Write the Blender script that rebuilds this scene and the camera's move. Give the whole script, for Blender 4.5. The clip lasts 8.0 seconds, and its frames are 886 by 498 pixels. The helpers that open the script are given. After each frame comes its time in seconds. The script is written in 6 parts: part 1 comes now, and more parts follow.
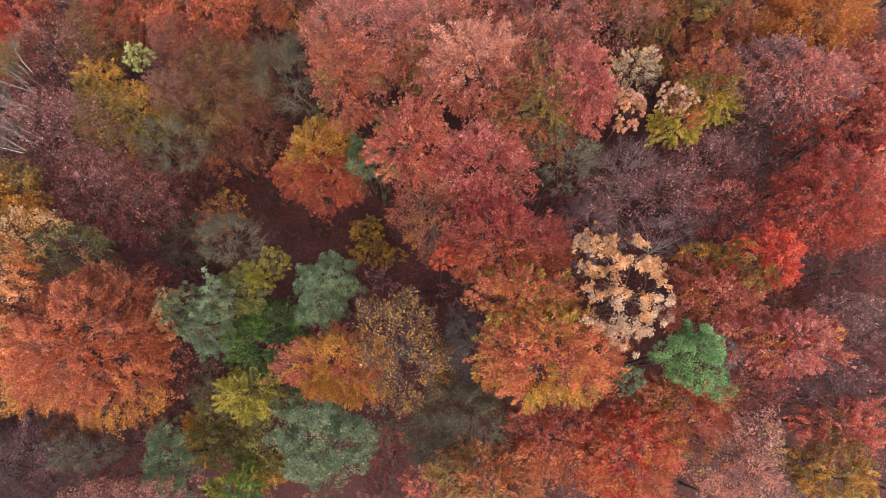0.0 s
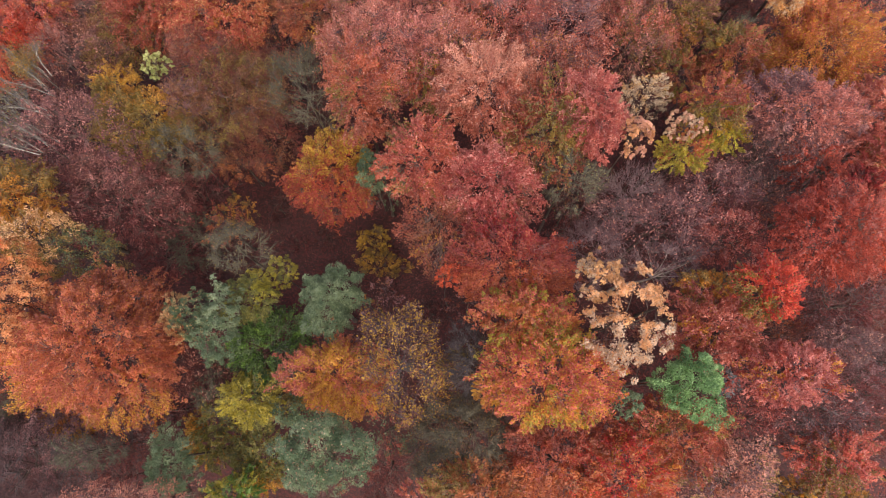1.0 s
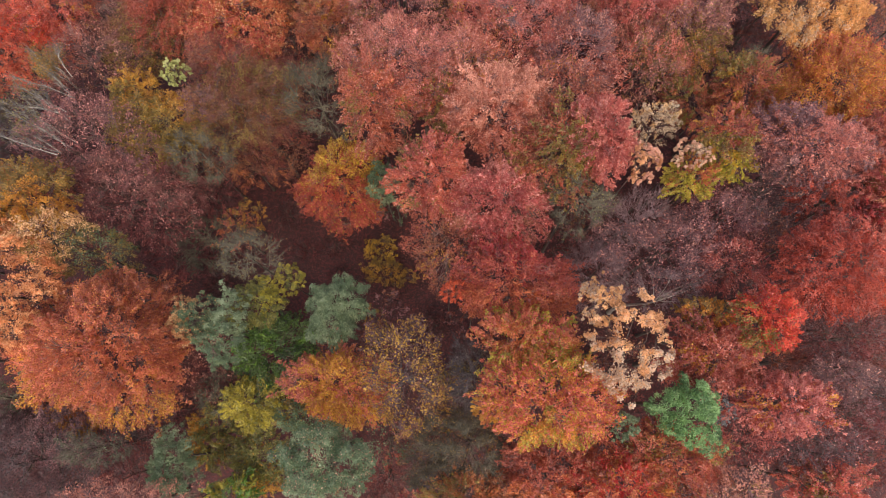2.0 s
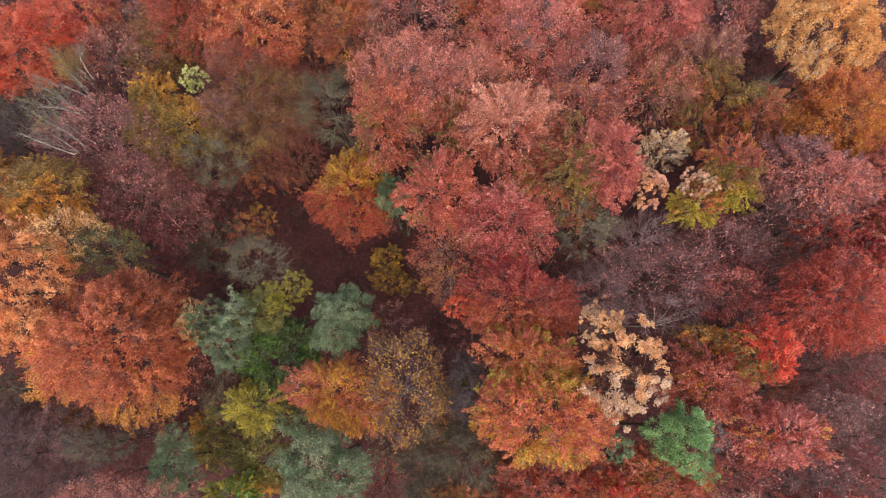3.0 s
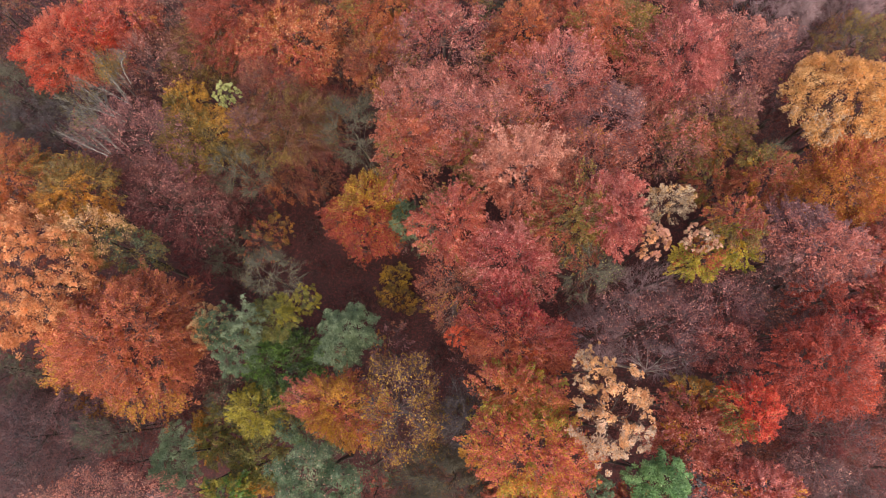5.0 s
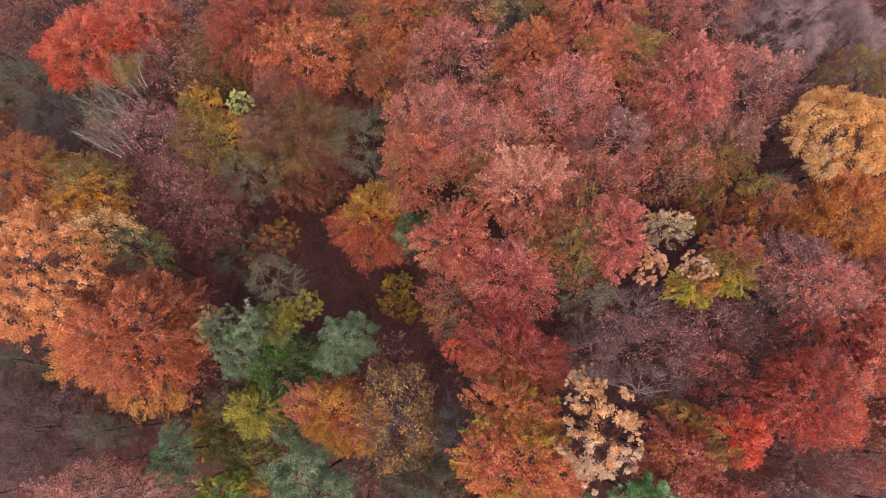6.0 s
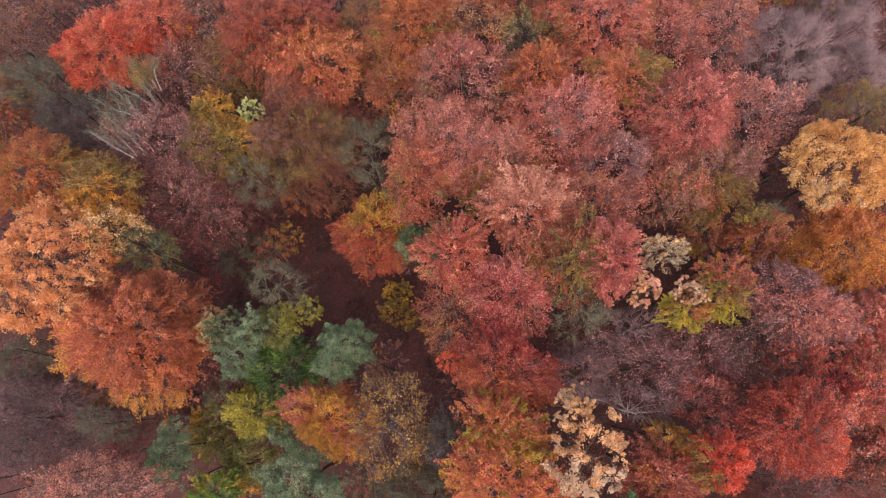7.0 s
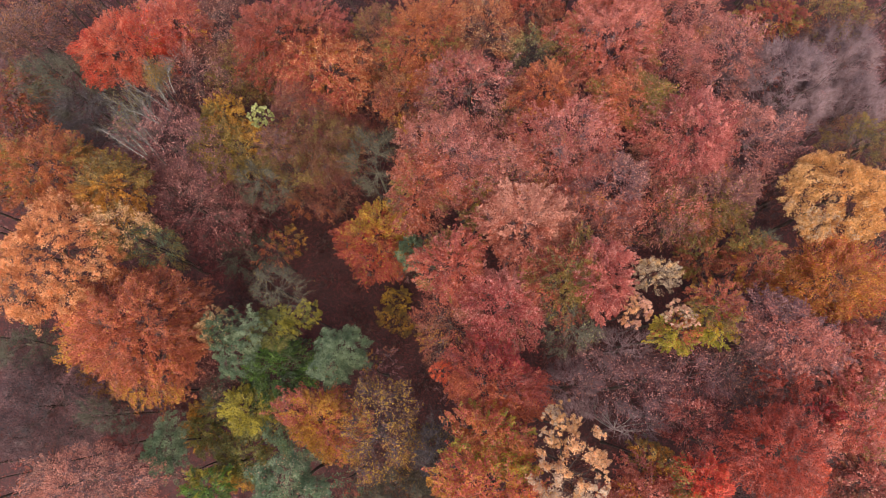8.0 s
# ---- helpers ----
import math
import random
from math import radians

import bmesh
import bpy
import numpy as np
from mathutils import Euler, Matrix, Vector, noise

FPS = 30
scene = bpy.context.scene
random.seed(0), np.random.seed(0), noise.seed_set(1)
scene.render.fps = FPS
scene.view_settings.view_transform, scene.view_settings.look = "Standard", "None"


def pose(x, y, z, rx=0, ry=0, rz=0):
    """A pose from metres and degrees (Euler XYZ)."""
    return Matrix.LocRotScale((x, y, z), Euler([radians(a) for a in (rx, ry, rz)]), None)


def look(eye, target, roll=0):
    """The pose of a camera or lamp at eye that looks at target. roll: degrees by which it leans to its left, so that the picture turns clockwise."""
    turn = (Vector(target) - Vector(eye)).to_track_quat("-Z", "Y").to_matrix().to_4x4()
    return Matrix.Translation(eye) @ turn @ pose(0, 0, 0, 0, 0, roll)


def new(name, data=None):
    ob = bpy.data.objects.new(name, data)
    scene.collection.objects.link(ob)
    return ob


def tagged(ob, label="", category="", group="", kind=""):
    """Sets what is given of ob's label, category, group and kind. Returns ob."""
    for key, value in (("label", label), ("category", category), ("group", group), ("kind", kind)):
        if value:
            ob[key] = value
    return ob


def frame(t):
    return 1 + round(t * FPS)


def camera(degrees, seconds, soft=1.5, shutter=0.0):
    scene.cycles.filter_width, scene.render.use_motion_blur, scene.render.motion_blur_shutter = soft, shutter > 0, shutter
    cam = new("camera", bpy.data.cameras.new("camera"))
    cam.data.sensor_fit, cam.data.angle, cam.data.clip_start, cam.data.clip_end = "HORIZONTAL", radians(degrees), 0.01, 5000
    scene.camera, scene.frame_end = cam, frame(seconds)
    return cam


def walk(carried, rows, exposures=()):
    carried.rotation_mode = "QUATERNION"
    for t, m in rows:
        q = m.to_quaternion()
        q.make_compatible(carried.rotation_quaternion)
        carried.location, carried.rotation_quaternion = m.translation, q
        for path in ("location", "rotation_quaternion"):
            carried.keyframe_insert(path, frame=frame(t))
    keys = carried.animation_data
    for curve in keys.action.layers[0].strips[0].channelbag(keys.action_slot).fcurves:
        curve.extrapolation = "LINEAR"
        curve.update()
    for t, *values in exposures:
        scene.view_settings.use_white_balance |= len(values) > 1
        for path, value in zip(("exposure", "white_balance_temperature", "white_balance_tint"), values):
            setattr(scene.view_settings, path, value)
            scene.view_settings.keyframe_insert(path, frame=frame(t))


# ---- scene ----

# ---------------------------------------------------------------- camera
cam = camera(67.3, 8.0, soft=0.65)
walk(cam, [
    (0.0, pose(0.000, 0.000, 75.000, 11.956, 0, 0.000)),
    (0.5, pose(-0.014, 0.637, 75.514, 11.956, 0, 1.098)),
    (1.0, pose(-0.047, 1.245, 76.040, 11.956, 0, 2.266)),
    (1.5, pose(-0.091, 1.834, 76.584, 11.956, 0, 3.489)),
    (2.0, pose(-0.139, 2.407, 77.152, 11.956, 0, 4.752)),
    (2.5, pose(-0.183, 2.972, 77.746, 11.956, 0, 6.045)),
    (3.0, pose(-0.217, 3.532, 78.369, 11.956, 0, 7.357)),
    (3.5, pose(-0.237, 4.092, 79.023, 11.956, 0, 8.680)),
    (4.0, pose(-0.236, 4.653, 79.706, 11.956, 0, 10.008)),
    (4.5, pose(-0.211, 5.217, 80.419, 11.956, 0, 11.338)),
    (5.0, pose(-0.159, 5.784, 81.158, 11.956, 0, 12.667)),
    (5.5, pose(-0.076, 6.355, 81.920, 11.956, 0, 13.995)),
    (6.0, pose(0.039, 6.928, 82.701, 11.956, 0, 15.323)),
    (6.5, pose(0.188, 7.500, 83.494, 11.956, 0, 16.654)),
    (7.0, pose(0.372, 8.069, 84.293, 11.956, 0, 17.995)),
    (7.5, pose(0.590, 8.629, 85.089, 11.956, 0, 19.352)),
    (8.0, pose(0.843, 9.176, 85.872, 11.956, 0, 20.734)),
], exposures=[(0.0, 1.16, 7050, 5), (8.0, 1.13, 7050, 5)])

# ---------------------------------------------------------------- light: an overcast late-autumn sky
world = bpy.data.worlds.new("world")
scene.world = world
world.use_nodes = True
wt = world.node_tree
sky = wt.nodes.new("ShaderNodeTexSky")
sky.sky_type = "NISHITA"
sky.sun_disc = False
sky.sun_elevation = radians(56)
sky.sun_rotation = radians(165)
sky.dust_density = 4.0
wt.links.new(sky.outputs[0], wt.nodes["Background"].inputs["Color"])
wt.nodes["Background"].inputs["Strength"].default_value = 0.14

sun = new("sun", bpy.data.lights.new("sun", "SUN"))
sun.data.energy = 1.3
sun.data.angle = radians(75)
sun.data.color = (1.0, 0.95, 0.9)
sun.matrix_world = look((12, -31, 90), (0, 15, 20))


# ---------------------------------------------------------------- materials
def lin(c):
    """Linear colour of an 8-bit sRGB triple."""
    return tuple(((v / 255 + 0.055) / 1.055) ** 2.4 if v > 10 else v / 255 / 12.92 for v in c)


def node(m, kind, **inputs):
    n = m.node_tree.nodes.new(kind)
    for k, v in inputs.items():
        n.inputs[k.replace("_", " ")].default_value = v
    return n


def leaf_material(name, mid, light, dark):
    """Dry autumn leaf: tone differs by leaf and by spray and drifts over the crown; thin enough to pass some light."""
    m = bpy.data.materials.new(name)
    m.use_nodes = True
    t = m.node_tree
    t.nodes.clear()
    link = t.links.new
    geo = node(m, "ShaderNodeNewGeometry")
    ob = node(m, "ShaderNodeObjectInfo")
    co = node(m, "ShaderNodeTexCoord")
    nz = node(m, "ShaderNodeTexNoise", Scale=0.55, Detail=3.0)
    link(co.outputs["Object"], nz.inputs["Vector"])
    mix = node(m, "ShaderNodeMath")
    mix.operation = "MULTIPLY_ADD"
    mix.inputs[1].default_value = 0.46
    link(geo.outputs["Random Per Island"], mix.inputs[0])
    nm = node(m, "ShaderNodeMath")
    nm.operation = "MULTIPLY_ADD"
    nm.inputs[1].default_value, nm.inputs[2].default_value = 1.5, -0.83
    link(nz.outputs["Fac"], nm.inputs[0])
    spray = node(m, "ShaderNodeAttribute")
    spray.attribute_name = "ripeness"
    sp = node(m, "ShaderNodeMath")
    sp.operation = "MULTIPLY_ADD"
    sp.inputs[1].default_value = 0.7
    link(spray.outputs["Fac"], sp.inputs[0])
    link(nm.outputs[0], sp.inputs[2])
    link(sp.outputs[0], mix.inputs[2])
    ramp = node(m, "ShaderNodeValToRGB")
    e = ramp.color_ramp.elements
    e[0].position, e[0].color = 0.05, (*lin(dark), 1)
    e[1].position, e[1].color = 0.98, (*[1.15 * c for c in lin(light)], 1)
    g = e.new(0.5)
    g.color = (*lin(mid), 1)
    link(mix.outputs[0], ramp.inputs["Fac"])
    hue = node(m, "ShaderNodeHueSaturation", Saturation=1.0)
    hv = node(m, "ShaderNodeMapRange")
    hv.inputs["To Min"].default_value, hv.inputs["To Max"].default_value = 0.491, 0.509
    link(ob.outputs["Random"], hv.inputs["Value"])
    link(hv.outputs[0], hue.inputs["Hue"])
    link(ramp.outputs["Color"], hue.inputs["Color"])
    dif = node(m, "ShaderNodeBsdfDiffuse")
    tra = node(m, "ShaderNodeBsdfTranslucent")
    glo = node(m, "ShaderNodeBsdfGlossy", Roughness=0.55)
    glo.inputs["Color"].default_value = (0.9, 0.9, 0.95, 1)
    link(hue.outputs["Color"], dif.inputs["Color"])
    link(hue.outputs["Color"], tra.inputs["Color"])
    m1 = node(m, "ShaderNodeMixShader", Fac=0.58)
    link(dif.outputs[0], m1.inputs[1])
    link(tra.outputs[0], m1.inputs[2])
    m2 = node(m, "ShaderNodeMixShader", Fac=0.045)
    link(m1.outputs[0], m2.inputs[1])
    link(glo.outputs[0], m2.inputs[2])
    out = node(m, "ShaderNodeOutputMaterial")
    link(m2.outputs[0], out.inputs["Surface"])
    return m


def bark_material(name, a, b, scale=3.0):
    """Bark or twig: two tones in streaks along the stem, with lichen specks and a rough relief."""
    m = bpy.data.materials.new(name)
    m.use_nodes = True
    t, link = m.node_tree, m.node_tree.links.new
    p = t.nodes["Principled BSDF"]
    p.inputs["Roughness"].default_value = 0.9
    co = node(m, "ShaderNodeTexCoord")
    mp = node(m, "ShaderNodeMapping")
    mp.inputs["Scale"].default_value = (1, 1, 0.25)
    nz = node(m, "ShaderNodeTexNoise", Scale=scale, Detail=6.0)
    ramp = node(m, "ShaderNodeValToRGB")
    e = ramp.color_ramp.elements
    e[0].position, e[0].color = 0.35, (*lin(a), 1)
    e[1].position, e[1].color = 0.68, (*lin(b), 1)
    bump = node(m, "ShaderNodeBump", Strength=0.5, Distance=0.03)
    link(co.outputs["Object"], mp.inputs["Vector"])
    link(mp.outputs[0], nz.inputs["Vector"])
    link(nz.outputs["Fac"], ramp.inputs["Fac"])
    link(ramp.outputs["Color"], p.inputs["Base Color"])
    link(nz.outputs["Fac"], bump.inputs["Height"])
    link(bump.outputs[0], p.inputs["Normal"])
    return m


LEAF = {}
for key, mid, light, dark in (
    ("RUST", (166, 80, 56), (188, 98, 70), (130, 58, 46)),
    ("PINK", (202, 120, 104), (220, 146, 128), (162, 86, 76)),
    ("PALEP", (214, 142, 124), (230, 166, 148), (174, 100, 88)),
    ("ROSE", (182, 90, 75), (202, 112, 95), (144, 64, 55)),
    ("SALMON", (200, 100, 72), (216, 124, 94), (162, 74, 56)),
    ("ORANGE", (188, 104, 58), (206, 126, 70), (152, 80, 48)),
    ("SCARLET", (208, 70, 46), (226, 94, 62), (164, 52, 40)),
    ("CRIMSON", (176, 62, 50), (200, 82, 66), (132, 44, 38)),
    ("MAROON", (126, 59, 52), (147, 72, 62), (98, 44, 40)),
    ("MAUVE", (140, 94, 94), (166, 116, 115), (108, 70, 73)),
    ("DMAUVE", (108, 76, 76), (132, 96, 94), (84, 56, 58)),
    ("GOLD", (200, 138, 42), (220, 164, 60), (158, 102, 34)),
    ("YELLOW", (200, 152, 46), (218, 172, 60), (158, 114, 40)),
    # litter maroon, darkened so floor and gap leaves carry the canopy's shade
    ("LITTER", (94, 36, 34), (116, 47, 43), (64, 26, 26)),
    ("DUSK", (150, 98, 90), (176, 122, 111), (114, 70, 66)),
    ("SHELL", (218, 164, 138), (234, 188, 164), (180, 124, 102)),
    ("OLIVG", (120, 116, 54), (146, 140, 66), (86, 86, 42)),
    ("OLIVE", (142, 114, 50), (164, 134, 62), (108, 86, 44)),
    ("PALEOL", (150, 134, 80), (176, 160, 100), (118, 100, 56)),
    ("BROWN", (144, 88, 58), (166, 108, 72), (110, 64, 45)),
    ("LIME", (184, 184, 112), (206, 206, 140), (144, 146, 80)),
    ("YGREEN", (170, 154, 46), (194, 178, 60), (130, 120, 38)),
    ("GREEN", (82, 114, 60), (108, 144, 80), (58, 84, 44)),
    # lit copy of GREEN, for the highlight on the maple's top
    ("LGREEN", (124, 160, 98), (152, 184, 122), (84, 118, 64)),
    ("BGREEN", (90, 124, 34), (116, 150, 46), (64, 92, 28)),
    ("DGREEN", (72, 92, 44), (92, 112, 54), (52, 68, 36)),
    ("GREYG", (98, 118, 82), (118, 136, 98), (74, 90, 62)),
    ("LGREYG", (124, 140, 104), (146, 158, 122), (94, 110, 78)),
    ("CREAM", (226, 174, 118), (240, 196, 144), (188, 132, 86)),
    ("WHITE", (206, 178, 150), (224, 198, 172), (170, 136, 112)),
    ("OAKG", (222, 153, 90), (237, 178, 117), (184, 117, 64)),
    ("BLUE", (104, 104, 106), (126, 126, 128), (80, 80, 84)),
    ("DGREY", (96, 84, 70), (118, 104, 88), (70, 60, 52)),
):
    LEAF[key] = leaf_material("leaf_" + key.lower(), mid, light, dark)

BARK = bark_material("bark", (58, 46, 42), (92, 76, 68))
TWIG = bark_material("twig", (88, 66, 62), (124, 98, 92), 6.0)
PALE_BARK = bark_material("pale_bark", (140, 128, 118), (190, 180, 170))
PALE_TWIG = bark_material("pale_twig", (102, 94, 88), (152, 142, 134), 6.0)
GREY_TWIG = bark_material("grey_twig", (72, 65, 55), (112, 104, 88), 6.0)
DARK_TWIG = bark_material("dark_twig", (66, 56, 58), (104, 92, 94), 6.0)
FINE_TWIG = bark_material("fine_twig", (132, 96, 90), (182, 142, 134), 6.0)
MAUVE_TWIG = bark_material("mauve_twig", (96, 72, 76), (140, 112, 116), 6.0)
PALE_MAUVE_TWIG = bark_material("pale_mauve_twig", (112, 86, 90), (160, 130, 134), 6.0)


def ground_material():
    """Wet leaf litter: maroon and brown leaves over dark soil, with canopy shade in the colours."""
    m = bpy.data.materials.new("leaf_litter")
    m.use_nodes = True
    t, link = m.node_tree, m.node_tree.links.new
    p = t.nodes["Principled BSDF"]
    p.inputs["Roughness"].default_value = 0.8
    co = node(m, "ShaderNodeTexCoord")
    vor = node(m, "ShaderNodeTexVoronoi", Scale=7.0)
    big = node(m, "ShaderNodeTexNoise", Scale=0.12, Detail=5.0)
    fine = node(m, "ShaderNodeTexNoise", Scale=4.0, Detail=8.0)
    for n in (vor, big, fine):
        link(co.outputs["Object"], n.inputs["Vector"])
    sep = node(m, "ShaderNodeSeparateColor")
    link(vor.outputs["Color"], sep.inputs[0])
    ramp = node(m, "ShaderNodeValToRGB")
    e = ramp.color_ramp.elements
    # ramp darker than the litter itself, standing in for shade from the canopy
    e[0].position, e[0].color = 0.0, (*lin((42, 16, 16)), 1)
    e[1].position, e[1].color = 1.0, (*lin((90, 33, 32)), 1)
    g = e.new(0.55)
    g.color = (*lin((64, 24, 24)), 1)
    link(sep.outputs[0], ramp.inputs["Fac"])
    soil = node(m, "ShaderNodeMix")
    soil.data_type = "RGBA"
    soil.inputs[7].default_value = (*lin((48, 24, 24)), 1)
    sr = node(m, "ShaderNodeMapRange")
    sr.inputs["From Min"].default_value, sr.inputs["From Max"].default_value = 0.55, 0.75
    link(big.outputs["Fac"], sr.inputs["Value"])
    link(sr.outputs[0], soil.inputs[0])
    link(ramp.outputs["Color"], soil.inputs[6])
    link(soil.outputs[2], p.inputs["Base Color"])
    bump = node(m, "ShaderNodeBump", Strength=0.6, Distance=0.06)
    link(fine.outputs["Fac"], bump.inputs["Height"])
    link(bump.outputs[0], p.inputs["Normal"])
    return m


LITTER = ground_material()


# ---------------------------------------------------------------- ground
def ground_z(x, y):
    """Gentle slope falling to the west, with hummocks; level far away."""
    x, y = np.asarray(x, float), np.asarray(y, float)
    fade = np.exp(-(x * x + y * y) / 150.0 ** 2)
    hum = 0.25 * np.sin(x * 0.31 + 1.0) * np.cos(y * 0.27) + 0.12 * np.sin(x * 0.9 + y * 0.7)
    return 4.0 * np.tanh(x / 55.0) - 1.0 * np.tanh((y - 15) / 40.0) + hum * fade


def mesh_from(name, verts, faces, mats, index=None, smooth=False):
    """A mesh from arrays; all faces have the same number of corners."""
    me = bpy.data.meshes.new(name)
    n = faces.shape[1]
    me.vertices.add(len(verts))
    me.vertices.foreach_set("co", np.ascontiguousarray(verts, np.float32).ravel())
    me.loops.add(faces.size)
    me.loops.foreach_set("vertex_index", np.ascontiguousarray(faces, np.int32).ravel())
    me.polygons.add(len(faces))
    me.polygons.foreach_set("loop_start", np.arange(0, faces.size, n, dtype=np.int32))
    for mat in mats:
        me.materials.append(mat)
    if index is not None:
        me.polygons.foreach_set("material_index", np.ascontiguousarray(index, np.int32))
    if smooth:
        me.polygons.foreach_set("use_smooth", np.ones(len(faces), bool))
    me.update(calc_edges=True)
    return me


def build_ground():
    near = np.linspace(-80, 80, 81)
    far = np.array([95, 120, 160, 230, 350, 600, 1100, 2000, 3000.0])
    ax = np.concatenate([-far[::-1], near, far])
    gx, gy = np.meshgrid(ax, ax + 15)
    v = np.stack([gx, gy, ground_z(gx, gy)], -1).reshape(-1, 3)
    n = len(ax)
    i = np.arange(n * n).reshape(n, n)
    f = np.stack([i[:-1, :-1], i[:-1, 1:], i[1:, 1:], i[1:, :-1]], -1).reshape(-1, 4)
    ob = new("ground", mesh_from("ground", v, f, [LITTER], smooth=True))
    tagged(ob, "forest floor covered in wet maroon fallen leaves", "ground", kind="structure")


build_ground()


# ---------------------------------------------------------------- trees
def unit(v):
    return v / np.maximum(np.linalg.norm(v, axis=-1, keepdims=True), 1e-9)


def part(name, me, parent, label=""):
    ob = new(name, me)
    ob.parent = parent
    return tagged(ob, label)


def tube(path, radii, sides=7):
    """A tapered tube along a path: vertices and quads."""
    path = np.asarray(path, float)
    d = unit(np.gradient(path, axis=0))
    ref = np.where(np.abs(d[:, 2:3]) > 0.9, np.array([[1.0, 0, 0]]), np.array([[0, 0, 1.0]]))
    u = unit(np.cross(d, ref))
    w = np.cross(d, u)
    a = np.linspace(0, 2 * np.pi, sides, endpoint=False)
    ring = u[:, None] * np.cos(a)[None, :, None] + w[:, None] * np.sin(a)[None, :, None]
    v = (path[:, None] + ring * np.asarray(radii)[:, None, None]).reshape(-1, 3)
    n = len(path)
    i = np.arange(n * sides).reshape(n, sides)
    j = np.roll(i, -1, axis=1)
    return v, np.stack([i[:-1], j[:-1], j[1:], i[1:]], -1).reshape(-1, 4)


def spikes(p, q, r):
    """Thin three-sided twigs from p, tapering to a point at q."""
    d = unit(q - p)
    ref = np.where(np.abs(d[:, 2:3]) > 0.9, np.array([[1.0, 0, 0]]), np.array([[0, 0, 1.0]]))
    u = unit(np.cross(d, ref))
    w = np.cross(d, u)
    r = np.broadcast_to(np.asarray(r, float).reshape(-1, 1), (len(p), 1))
    base = [p + r * (np.cos(a) * u + np.sin(a) * w) for a in (0, 2.094, 4.189)]
    v = np.stack(base + [q], 1).reshape(-1, 3)
    i = np.arange(len(p))[:, None] * 4
    f = np.concatenate([i + [0, 1, 3], i + [1, 2, 3], i + [2, 0, 3]], 0)
    return v, f


#        fronds/m2, leaves each, leaf, frond length, width, thick, clump pull, side twigs
KINDS = {
    "beech": (3.3, 54, 0.138, 1.4, 0.30, 0.15, 0.05, 1),
    "soft": (3.6, 66, 0.112, 0.7, 0.46, 0.34, 0.03, 1),
    "sparse": (2.7, 38, 0.13, 1.3, 0.38, 0.22, 0.10, 2),
    "oak": (3.8, 46, 0.145, 0.55, 0.32, 0.25, 0.16, 2),
    "bare": (4.2, 3, 0.11, 1.6, 0.5, 0.3, 0.22, 9),
    "shrub": (1.7, 34, 0.15, 0.9, 0.45, 0.3, 0.10, 2),
}
LEAF_WIDTH = {"beech": 0.40, "soft": 0.40, "oak": 0.42, "sparse": 0.33}
SPECIES = ("beech", "maple", "oak", "hornbeam", "willow", "birch", "ash", "fir", "sapling")
ROSY = ("RUST", "PINK", "PALEP", "ROSE", "SALMON", "CRIMSON", "ORANGE")


